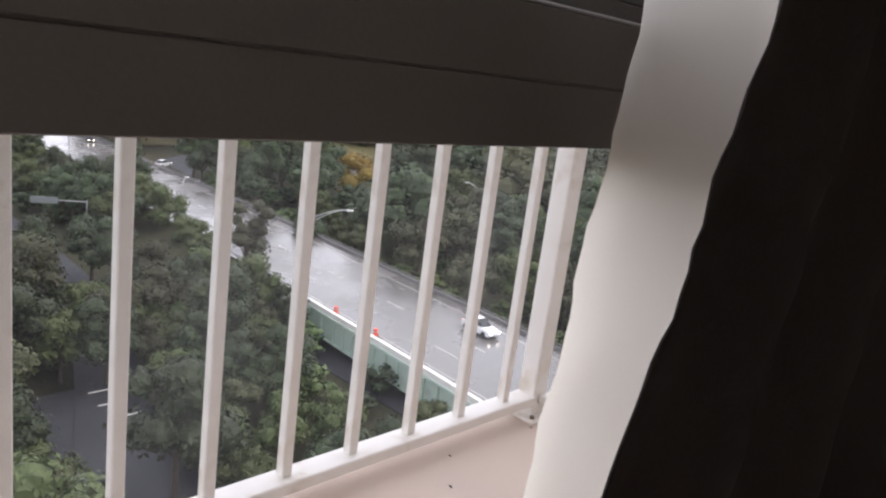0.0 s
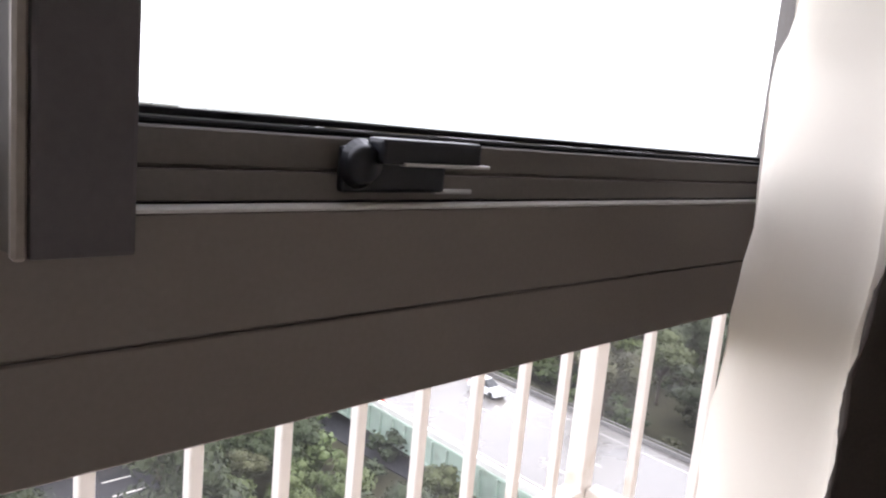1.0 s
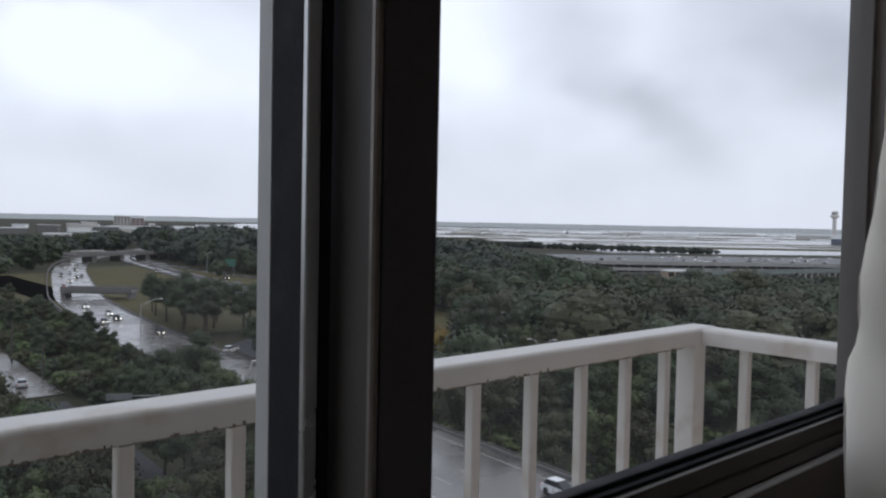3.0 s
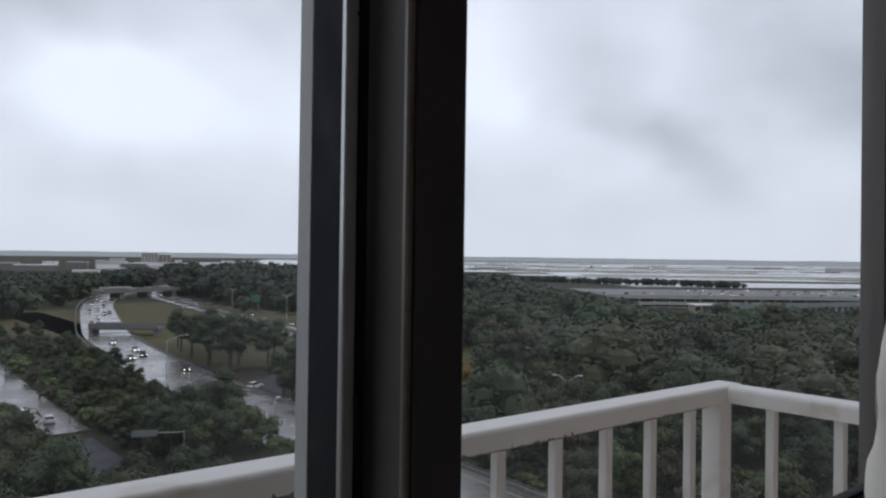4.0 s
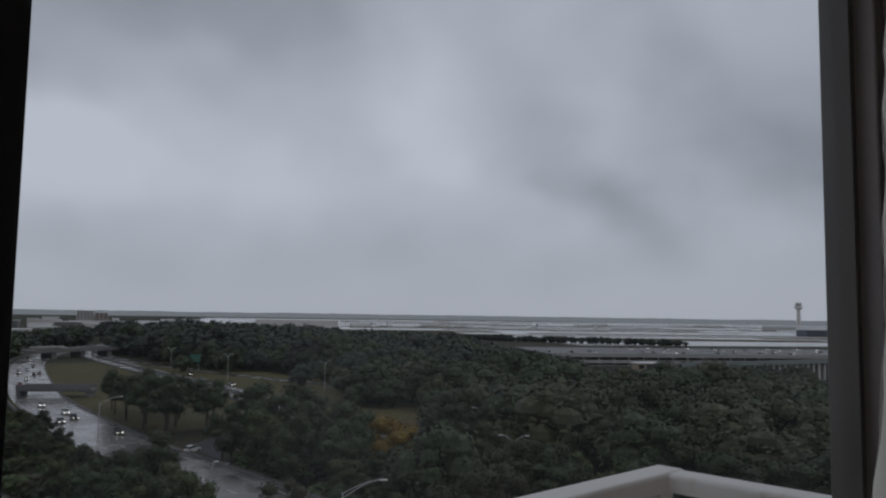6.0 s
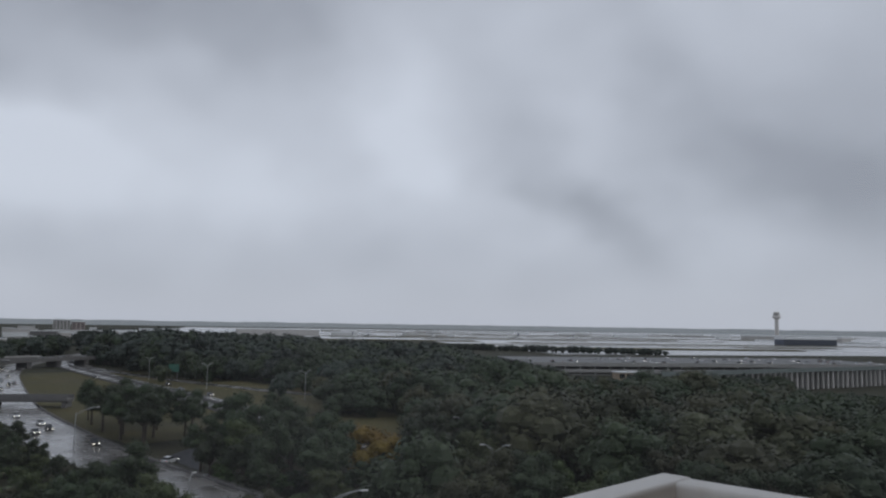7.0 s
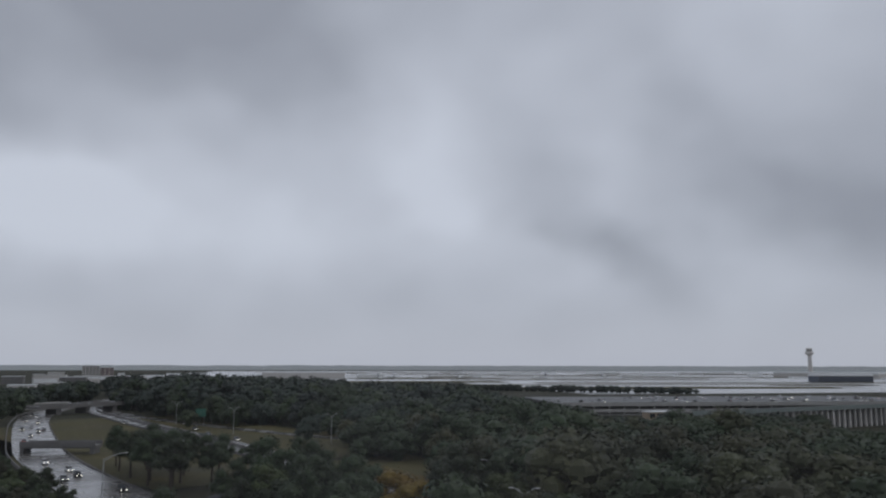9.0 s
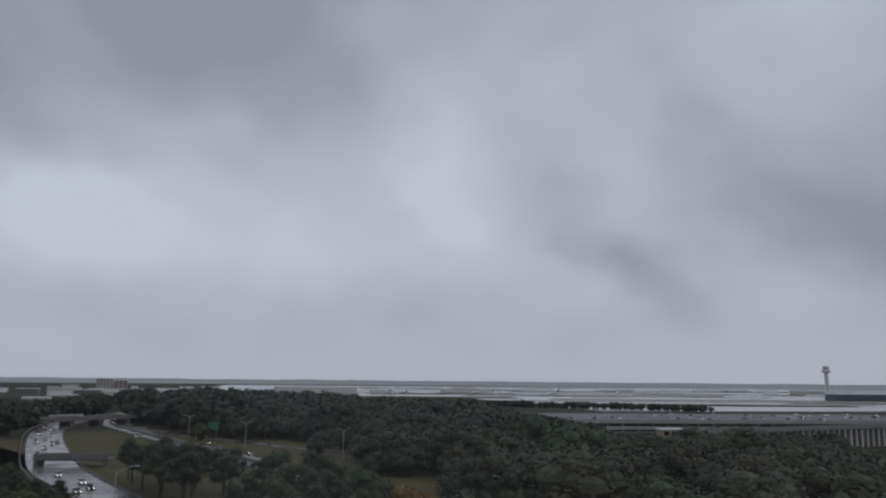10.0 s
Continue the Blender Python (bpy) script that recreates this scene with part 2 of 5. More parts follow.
# pale colour paints in the sky's glint along the transom lip
M_LIP = mat("pale_glint_edge", (0.66, 0.65, 0.63), 0.4, 0.0, 0.15, 12, 150, 0.05, 0.001)
M_OUTER = mat("pale_outer_frame", (0.55, 0.55, 0.53), 0.5, 0.0, 0.1, 6, 120, 0.08, 0.001, (0.25, 0.24, 0.22), 0.4)
M_JAMB = mat("beige_painted_jamb", (0.46, 0.41, 0.39), 0.55, 0.0, 0.12, 5, 160, 0.1, 0.001, (0.3, 0.26, 0.25), 0.3)
M_LATCH = mat("black_latch", (0.022, 0.024, 0.03), 0.38, 0.2, 0.2, 20, 200, 0.08, 0.001)
M_PAINT = mat("white_rail_paint", (0.87, 0.84, 0.79), 0.45, 0.0, 0.07, 9, 90, 0.16, 0.001, (0.50, 0.40, 0.27), 0.75)
M_RUST = mat("peeled_rusty_paint", (0.22, 0.17, 0.11), 0.8, 0.0, 0.5, 40, 160, 0.5, 0.003, (0.05, 0.045, 0.04), 0.8)
M_LEDGE = mat("pink_cream_ledge", (0.62, 0.50, 0.42), 0.7, 0.0, 0.12, 3, 60, 0.3, 0.003, (0.33, 0.27, 0.23), 0.55)
M_SHEER = mat("white_curtain_cloth", (0.88, 0.86, 0.82), 0.85, 0.0, 0.05, 6, 400, 0.25, 0.001, sheen=0.2)
def see_through(m, colour, share_of):
    """Lets part of the light through a thin cloth."""
    nt = m.node_tree
    t, mx = nt.nodes.new("ShaderNodeBsdfTranslucent"), nt.nodes.new("ShaderNodeMixShader")
    t.inputs["Color"].default_value, mx.inputs[0].default_value = (*colour, 1), share_of
    nt.links.new(nt.nodes["Principled BSDF"].outputs[0], mx.inputs[1]); nt.links.new(t.outputs[0], mx.inputs[2])
    nt.links.new(mx.outputs[0], nt.nodes["Material Output"].inputs[0])


see_through(M_SHEER, (0.98, 0.92, 0.81), 0.8)
M_DRAPE = mat("dark_brown_drape", (0.040, 0.030, 0.026), 0.9, 0.0, 0.4, 6, 300, 0.3, 0.001, (0.05, 0.03, 0.015), 0.5)
M_WALL = mat("room_plaster", (0.80, 0.76, 0.70), 0.85, 0.0, 0.05, 2, 80, 0.15, 0.002)
M_FLOOR = mat("room_carpet", (0.38, 0.33, 0.28), 0.95, 0.0, 0.2, 4, 200, 0.4, 0.003)
M_FACADE = mat("facade_brick", (0.42, 0.36, 0.31), 0.85, 0.0, 0.12, 3, 40, 0.3, 0.004)
M_GLASS = glass_mat("window_glass")
M_ROAD = mat("wet_asphalt", (0.118, 0.111, 0.104), 0.26, 0.0, 0.35, 0.12, 3.0, 0.05, 0.01, (0.10, 0.10, 0.105), 0.5, spec=0.6)
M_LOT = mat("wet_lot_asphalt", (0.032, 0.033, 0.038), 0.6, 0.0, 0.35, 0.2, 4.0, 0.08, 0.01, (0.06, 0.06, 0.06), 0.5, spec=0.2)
M_CONC = mat("grey_concrete", (0.36, 0.35, 0.33), 0.7, 0.0, 0.15, 0.3, 5, 0.2, 0.01, (0.2, 0.19, 0.18), 0.6)
M_DARKCONC = mat("weathered_dark_concrete", (0.15, 0.145, 0.14), 0.75, 0.0, 0.2, 0.3, 5, 0.2, 0.01, (0.08, 0.075, 0.07), 0.6)
M_DECK = mat("dull_roof_deck", (0.20, 0.205, 0.21), 0.85, 0.0, 0.2, 0.05, 1, 0.0, spec=0.15)
M_LINE = mat("road_paint", (0.42, 0.41, 0.39), 0.5, 0.0, 0.15, 2, 20, 0.05, 0.002)
M_PARAPET = mat("whitish_parapet_concrete", (0.62, 0.61, 0.57), 0.7, 0.0, 0.15, 0.6, 8, 0.2, 0.01, (0.36, 0.35, 0.32), 0.5)
M_GIRDER = mat("pale_green_steel", (0.43, 0.54, 0.46), 0.5, 0.1, 0.15, 0.8, 12, 0.1, 0.004, (0.22, 0.2, 0.15), 0.5)
M_RED = mat("red_barrel_plastic", (0.70, 0.07, 0.035), 0.4, 0.0, 0.1, 6, 50, 0.05, 0.002)
M_GRASS = mat("autumn_grass", (0.072, 0.064, 0.026), 0.9, 0.0, 0.4, 0.05, 1.2, 0.5, 0.08, (0.12, 0.085, 0.035), 0.7, spec=0.2)
M_SOIL = mat("woodland_floor", (0.030, 0.030, 0.016), 0.95, 0.0, 0.45, 0.03, 0.9, 0.5, 0.1, (0.055, 0.04, 0.022), 0.6, spec=0.2)
M_TARMAC = mat("wet_apron_concrete", (0.42, 0.425, 0.43), 0.22, 0.0, 0.25, 0.004, 0.05, 0.0, 0.01, (0.12, 0.13, 0.12), 0.7)
M_BARK = mat("bark", (0.075, 0.06, 0.045), 0.9, 0.0, 0.3, 3, 30, 0.5, 0.02)
M_STEEL = mat("galvanised_pole", (0.42, 0.43, 0.43), 0.45, 0.4, 0.12, 4, 40, 0.05, 0.002)
M_DARKPOLE = mat("dark_timber_pole", (0.06, 0.05, 0.045), 0.8, 0.0, 0.25, 3, 30, 0.2, 0.005)
M_FENCE = mat("brown_fence_boards", (0.11, 0.065, 0.045), 0.8, 0.0, 0.25, 2, 25, 0.2, 0.005, per=0.25)
M_TYRE = mat("tyre_rubber", (0.02, 0.02, 0.02), 0.8, 0.0, 0.2, 10, 80, 0.1, 0.002)
M_CARGLASS = mat("car_glass", (0.02, 0.023, 0.026), 0.08, 0.0, 0.1, 2, 20, 0.0)
M_WHITEROOF = mat("white_metal_roof", (0.75, 0.76, 0.76), 0.5, 0.0, 0.08, 0.02, 0.4, 0.0)
M_BLUE = mat("blue_terminal_cladding", (0.075, 0.088, 0.12), 0.5, 0.0, 0.15, 0.02, 0.4, 0.0)
M_PALE = mat("pale_block_render", (0.5, 0.48, 0.45), 0.7, 0.0, 0.12, 0.03, 0.4, 0.0, per=0.2)
M_BEAM = mat("dull_grey_green_beam", (0.17, 0.20, 0.19), 0.6, 0.0, 0.15, 0.1, 1, 0.0)
M_PINK = mat("pinkish_brick", (0.40, 0.33, 0.31), 0.8, 0.0, 0.12, 0.05, 1, 0.0)
M_TAN = mat("tan_building_render", (0.40, 0.31, 0.22), 0.7, 0.0, 0.15, 0.1, 2, 0.1, 0.01)
M_SIGN = mat("green_road_sign", (0.03, 0.13, 0.09), 0.45, 0.0, 0.1, 1, 10, 0.0)
M_SIGNBACK = mat("bare_sign_back", (0.22, 0.24, 0.24), 0.45, 0.5, 0.1, 1, 10, 0.0)
M_LEAF = leaf_mat("green_leaves", (0.055, 0.070, 0.025))
M_LEAF_DARK = leaf_mat("dark_green_leaves", (0.031, 0.043, 0.019))
M_LEAF_OLIVE = leaf_mat("olive_brown_leaves", (0.044, 0.045, 0.021))
# the haze of distance is mixed into this bluish leaf colour
M_LEAF_FAR = leaf_mat("hazed_far_leaves", (0.036, 0.051, 0.037))
M_LEAF_YELLOW = leaf_mat("yellow_autumn_leaves", (0.17, 0.115, 0.016), 0.1)
M_LIGHT = glow_mat("headlamp_glow", (1.0, 0.95, 0.85), 4.0)
CAR_PAINTS = [mat("car_paint_" + n, c, 0.22, 0.2, 0.05, 2, 30, 0.0) for n, c in (("white", (0.75, 0.76, 0.77)), ("black", (0.02, 0.02, 0.022)), ("grey", (0.18, 0.185, 0.19)), ("silver", (0.45, 0.46, 0.47)), ("red", (0.25, 0.03, 0.025)))]


# ---- helpers of the builder ----
def part(name, bm, material, parent=None, label=""):
    me = bpy.data.meshes.new(name)
    bm.to_mesh(me)
    bm.free()
    me.materials.append(material)
    ob = new(name, me)
    ob.parent = parent
    if label:
        tagged(ob, label)
    return ob


def share(name, source, parent, m):
    ob = new(name, source.data)
    ob.parent, ob.matrix_basis = parent, m
    return ob


def box(bm, x0, y0, z0, x1, y1, z1, bevel=0.0, seg=1):
    vs = [bm.verts.new(p) for p in ((x0, y0, z0), (x1, y0, z0), (x1, y1, z0), (x0, y1, z0), (x0, y0, z1), (x1, y0, z1), (x1, y1, z1), (x0, y1, z1))]
    fs = [bm.faces.new([vs[i] for i in f]) for f in ((3, 2, 1, 0), (4, 5, 6, 7), (0, 1, 5, 4), (1, 2, 6, 5), (2, 3, 7, 6), (3, 0, 4, 7))]
    if bevel:
        es = list({e for f in fs for e in f.edges})
        bmesh.ops.bevel(bm, geom=es, offset=bevel, segments=seg, affect="EDGES", profile=0.6)
    return bm


def boxes(*rows, bevel=0.0, seg=1):
    bm = bmesh.new()
    for r in rows:
        box(bm, *r, bevel=bevel, seg=seg)
    return bm


def tube(bm, a, b, ra, rb, n=8):
    a, b = Vector(a), Vector(b)
    d = (b - a).normalized()
    u = d.orthogonal().normalized()
    v = d.cross(u)
    lo = [bm.verts.new(a + ra * (math.cos(2 * math.pi * i / n) * u + math.sin(2 * math.pi * i / n) * v)) for i in range(n)]
    hi = [bm.verts.new(b + rb * (math.cos(2 * math.pi * i / n) * u + math.sin(2 * math.pi * i / n) * v)) for i in range(n)]
    for i in range(n):
        bm.faces.new((lo[i], lo[(i + 1) % n], hi[(i + 1) % n], hi[i]))
    bm.faces.new(lo[::-1]); bm.faces.new(hi)
    return bm


def empty(name, m=None):
    ob = new(name)
    ob.empty_display_size = 0.2
    if m is not None:
        ob.matrix_basis = m
    return ob


def smooth(ob):
    for p in ob.data.polygons:
        p.use_smooth = True
    return ob


def lerp_table(table, v):
    """Linear reading of a sorted table of (v, value)."""
    if v <= table[0][0]:
        return table[0][1]
    for (a, p), (b, q) in zip(table, table[1:]):
        if v <= b:
            return p + (q - p) * (v - a) / (b - a)
    return table[-1][1]


# ---- the room: walls out of view, set pale and close to bounce light ----
XL, XR, YB, ZF, ZC = -3.2, 1.3, -2.9, -0.22, 2.55
WL, WR, WB, WT = -2.6, 0.155, 0.0, 2.3      # the window's opening in the wall
tagged(part("floor", boxes((XL, YB, ZF - 0.2, XR, 0.0, ZF)), M_FLOOR), "beige carpeted room floor", "floor", kind="structure")
tagged(part("ceiling", boxes((XL, YB, ZC, XR, 0.12, ZC + 0.2)), M_WALL), "plain pale plaster ceiling", "ceiling", kind="structure")
tagged(part("wall_back", boxes((XL, YB - 0.15, ZF - 0.2, XR, YB, ZC + 0.2)), M_WALL), "plain pale plaster room wall", "wall", kind="structure")
tagged(part("wall_west", boxes((XL - 0.15, YB - 0.15, ZF - 0.2, XL, 0.12, ZC + 0.2)), M_WALL), "plain pale plaster room wall", "wall", kind="structure")
tagged(part("wall_east", boxes((XR, YB - 0.15, ZF - 0.2, XR + 0.15, 0.12, ZC + 0.2)), M_WALL), "plain pale plaster room wall", "wall", kind="structure")
tagged(part("wall_window", boxes((XL, 0.0, ZF - 0.2, WL, 0.12, ZC), (0.35, 0.0, ZF - 0.2, XR, 0.12, ZC), (WL, 0.0, WT, 0.35, 0.12, ZC), (WR + 0.001, 0.0, ZF - 0.2, 0.35, 0.03, WT), (WL, 0.0, ZF - 0.2, WR, 0.12, WB)), M_WALL), "pale plaster wall round the window opening", "wall", kind="structure")
tagged(part("facade", boxes((XL - 4, 0.122, -29.9, WL, 0.136, 12), (0.4, 0.122, -29.9, XR + 6, 0.136, 12), (WL, 0.122, WT + 0.02, 0.4, 0.136, 12), (WL, 0.122, -29.9, 0.4, 0.136, -0.42)), M_FACADE), "weathered buff outer wall of the tower block", "wall", kind="structure")

# ---- the window: a broad transom, a fixed pane beside a sash, a fixed pane below ----
TZ0, TZ1 = 0.910, 1.049
window = tagged(empty("window_1", pose(0, 0, 0)), "bronze aluminium window with a broad transom and a latched sash", "window", kind="structure")
part("transom", boxes((WL, 0.0, TZ0, 0.097, 0.03, 0.9745), (WL, 0.0, 0.976, 0.097, 0.03, TZ1 - 0.003), (WL, 0.003, 0.974, 0.097, 0.03, 0.977), bevel=0.0012), M_FRAME, window, "broad brownish bronze aluminium transom")
part("transom_lip", boxes((-0.852, -0.0035, TZ1 - 0.0028, 0.069, 0.009, TZ1 + 0.0008), bevel=0.0014), M_LIP, window, "aluminium edge with a painted sky glint")
part("bottom_frame", boxes((WL, 0.0, WB - 0.02, 0.097, 0.03, 0.05), bevel=0.002), M_FRAME, window)
part("head_frame", boxes((WL, 0.0, WT - 0.06, 0.097, 0.03, WT), bevel=0.002), M_FRAME, window)
part("jamb", boxes((0.070, -0.002, 0.05, 0.098, 0.03, WT - 0.06), (0.101, -0.006, 0.0, 0.122, 0.03, WT), (0.13, -0.012, 0.0, WR, 0.03, WT), bevel=0.002), M_JAMB, window, "beige painted window jamb with grooves")
part("jamb_groove", boxes((0.0982, 0.008, 0.0, 0.1298, 0.028, WT)), M_GASKET, window)
part("far_jamb", boxes((WL, 0.0, 0.05, WL + 0.08, 0.075, WT - 0.06), bevel=0.002), M_FRAME, window)
# sash in the right bay
SX0, SX1 = -0.832, 0.064
sash = part("sash", boxes((SX0, 0.010, 1.0505, SX1, 0.055, 1.0685), (SX0, 0.014, 1.070, SX1, 0.055, 1.091), (SX0, 0.016, 1.068, SX1, 0.055, 1.071), (SX0, 0.012, 2.2, SX1, 0.055, 2.238), (SX1 - 0.014, 0.02, 1.091, SX1, 0.055, 2.2), bevel=0.001), M_SASH, window, "dark brown-grey sash frame")
part("weather_seal", boxes((SX0, 0.0305, 1.03, SX1, 0.054, 1.056)), M_GASKET, window, "black weather seal under the sash")
part("glazing_bead", boxes((SX0, 0.022, 1.0915, SX1 - 0.015, 0.05, 1.0955), (SX0, 0.031, 1.096, SX1 - 0.015, 0.048, 1.101), bevel=0.001), M_GASKET, sash, "black rubber glazing bead")
pane = part("pane", boxes((SX0, 0.037, 1.10, SX1 - 0.01, 0.042, 2.205)), M_GLASS, sash, "clear glass pane")
pane.visible_shadow = False
# mullion between the bays, a dark box standing proud of the frame
part("mullion_box", boxes((-0.897, -0.047, 1.034, -0.8525, 0.035, WT - 0.06), bevel=0.0025, seg=2), M_BOX, window, "dark bronze box mullion")
part("mullion_edge", boxes((-0.9035, -0.047, 1.034, -0.8975, -0.041, WT - 0.06), bevel=0.0015), M_STRIP, window, "dull worn edge strip of the mullion")
part("mullion_side", boxes((-0.8995, -0.0405, 1.034, -0.8975, 0.0, WT - 0.06)), M_SIDE, window, "brown-grey mullion side")
part("mullion_core", boxes((-0.895, 0.0355, 1.054, -0.833, 0.07, WT - 0.06)), M_BOX, window)


def rounded_frame(x0, z0, x1, z1, w, r, y0, y1, seg=8):
    """A flat frame of width w along the left bay's opening, with rounded corners."""
    bm = bmesh.new()
    def ring(a0, c0, a1, c1, rr):
        pts = []
        for cx, cz, s in ((a1 - rr, c1 - rr, 0), (a0 + rr, c1 - rr, 90), (a0 + rr, c0 + rr, 180), (a1 - rr, c0 + rr, 270)):
            pts += [(cx + rr * math.cos(radians(s + 90 * i / seg)), cz + rr * math.sin(radians(s + 90 * i / seg))) for i in range(seg + 1)]
        return pts
    o, i = ring(x0, z0, x1, z1, r), ring(x0 + w, z0 + w, x1 - w, z1 - w, max(0.004, r - w))
    rows = [[bm.verts.new((p[0], y, p[1])) for p in ps] for ps, y in ((o, y0), (i, y0), (i, y1), (o, y1))]
    n = len(o)
    for a, b in ((0, 1), (1, 2), (2, 3), (3, 0)):
        for k in range(n):
            bm.faces.new((rows[a][k], rows[a][(k + 1) % n], rows[b][(k + 1) % n], rows[b][k]))
    bmesh.ops.recalc_face_normals(bm, faces=bm.faces)
    return bm


LX0, LX1, LZ = WL + 0.08, -0.9058, 1.081
part("fixed_frame", boxes((LX0, -0.004, TZ1 - 0.0025, LX1, 0.03, LZ), bevel=0.0008), M_SASH, window, "brown-grey frame of the fixed pane")
part("gasket", rounded_frame(LX0, LZ, LX1, WT - 0.07, 0.0065, 0.016, -0.004, 0.03), M_GASKET, window, "black rubber gasket with rounded corners")
part("inner_bead", boxes((LX1 - 0.0172, -0.002, LZ + 0.02, LX1 - 0.0068, 0.0042, WT - 0.09), bevel=0.001), M_ALU, window, "grey aluminium bead")
part("reveal", rounded_frame(LX0 + 0.006, LZ + 0.0062, LX1 - 0.0062, WT - 0.076, 0.009, 0.014, 0.0043, 0.046), M_GASKET, window, "dark rubber reveal")
part("outer_frame", boxes((LX1 - 0.0152, 0.0464, LZ + 0.004, LX1 - 0.006, 0.066, WT - 0.08), bevel=0.001), M_OUTER, window, "pale grey outer frame")
for nm, r in (("pane", (LX0 + 0.012, 0.047, 1.088, LX1 - 0.012, 0.051, WT - 0.085)), ("pane", (WL + 0.02, 0.012, 0.045, 0.071, 0.018, TZ0 + 0.005))):
    p = part(nm, boxes(r), M_GLASS, window, "clear glass pane")
    p.visible_shadow = False


def latch():
    root = tagged(empty("window_latch", pose(-0.643, 0.012, 1.0725)), "black cam latch closed on the sash rail", "latch")
    bm = boxes((-0.055, -0.008, -0.016, 0.038, 0.0, 0.014), bevel=0.003, seg=2)
    part("base_plate", bm, M_LATCH, root)
    bm = boxes((-0.038, -0.026, 0.004, 0.055, -0.0085, 0.021), bevel=0.003, seg=2)
    part("lever", bm, M_LATCH, root)
    part("lever_edge", boxes((-0.02, -0.0275, 0.0035, 0.064, -0.02, 0.006), bevel=0.0008), M_ALU, root, "worn bright lever edge")
    bm = bmesh.new()
    tube(bm, (-0.043, -0.0085, 0.003), (-0.043, -0.020, 0.003), 0.0165, 0.010, 20)
    smooth(part("pivot", bm, M_LATCH, root))
    part("keeper", boxes((0.03, -0.006, -0.017, 0.07, 0.0, -0.0135), bevel=0.0008), M_ALU, root, "thin bright keeper")


latch()


# ---- curtains ----
CURTAIN_EDGE = [(-0.2, -0.44), (0.0, -0.40), (0.55, -0.272), (0.68, -0.248), (0.80, -0.238), (0.88, -0.222), (0.94, -0.212), (1.07, -0.216), (1.2, -0.225), (1.35, -0.185), (1.47, -0.155), (1.6, -0.115), (2.3, -0.04)]
DRAPE_EDGE = [(-0.2, -0.60), (0.55, -0.40), (0.66, -0.356), (0.75, -0.328), (0.86, -0.288), (0.97, -0.248), (1.08, -0.212), (1.3, -0.15), (1.5, -0.10), (2.3, 0.02)]


def curtain(name, edge, x1, y, amp, waves, material, label, z0=-0.2, z1=2.3, nu=120, nv=130, seed=1, thick=0.0025, sag=0.0):
    bm = bmesh.new()
    rows = []
    for j in range(nv + 1):
        z = z0 + (z1 - z0) * j / nv
        xe = lerp_table(edge, z)
        row = []
        for i in range(nu + 1):
            u = i / nu
            x = xe + (x1 - xe) * u
            f = math.sin(2 * math.pi * (waves * u ** 0.9 + 0.06 * math.sin(3 * z + seed))) * amp * min(1, 0.35 + 1.8 * u)
            f += 0.012 * noise.noise(Vector((x * 7, z * 3, seed))) + 0.009 * noise.noise(Vector((x * 18 + z * 9, z * 5 - x * 5, seed + 2))) + 0.0022 * noise.noise(Vector((x * 45, z * 38, seed + 9)))
            y_in = y - sag * (3 * min(1, u / 0.15) ** 2 - 2 * min(1, u / 0.15) ** 3)
            row.append(bm.verts.new((x + (0.004 * noise.noise(Vector((z * 9, u * 4, seed + 5))) + 0.0025 * noise.noise(Vector((z * 40, u * 9, seed + 7)))) * (1 - u), y_in + f, z)))
        rows.append(row)
    for a, b in zip(rows, rows[1:]):
        for i in range(nu):
            bm.faces.new((a[i], a[i + 1], b[i + 1], b[i]))
    root = part(name, bm, material)
    smooth(root)
    if thick:
        sol = root.modifiers.new("thickness", "SOLIDIFY")
        sol.thickness = thick
    return tagged(root, label, "curtain")


curtain("sheer_curtain", CURTAIN_EDGE, 0.85, -0.062, 0.022, 6, M_SHEER, "white cloth curtain hanging in soft folds by the window", thick=0.0, sag=0.075)
curtain("blackout_drape", DRAPE_EDGE, 0.95, -0.20, 0.03, 4, M_DRAPE, "dark brown heavy drape hanging inside the white curtain", seed=4)


# ---- balcony ledge and its railing ----
tagged(part("balcony_ledge", boxes((-3.2, 0.141, -0.40, 1.39, 1.10, -0.2), bevel=0.01, seg=2), M_LEDGE), "stained pink-cream painted concrete balcony ledge", "ledge", kind="structure")


def rail_bar(x0, y0, x1, y1, z0, z1, half, r=0.014):
    """A straight bar with a rounded section from one point to another in the plan."""
    bm = bmesh.new()
    d = (Vector((x1, y1, 0)) - Vector((x0, y0, 0))).normalized()
    s = Vector((-d.y, d.x, 0))
    prof = []
    for cx, cz, a in ((half - r, z1 - r, 0), (-half + r, z1 - r, 90)):
        prof += [(cx + r * math.cos(radians(a + 15 * i)), cz + r * math.sin(radians(a + 15 * i))) for i in range(7)]
    prof += [(-half, z0), (half, z0)]
    ends = []
    for e in ((x0, y0), (x1, y1)):
        ends.append([bm.verts.new(Vector((e[0], e[1], 0)) + s * p[0] + Vector((0, 0, p[1]))) for p in prof])
    n = len(prof)
    for i in range(n):
        bm.faces.new((ends[0][i], ends[0][(i + 1) % n], ends[1][(i + 1) % n], ends[1][i]))
    bm.faces.new(ends[0][::-1]); bm.faces.new(ends[1])
    bmesh.ops.recalc_face_normals(bm, faces=bm.faces)
    return bm


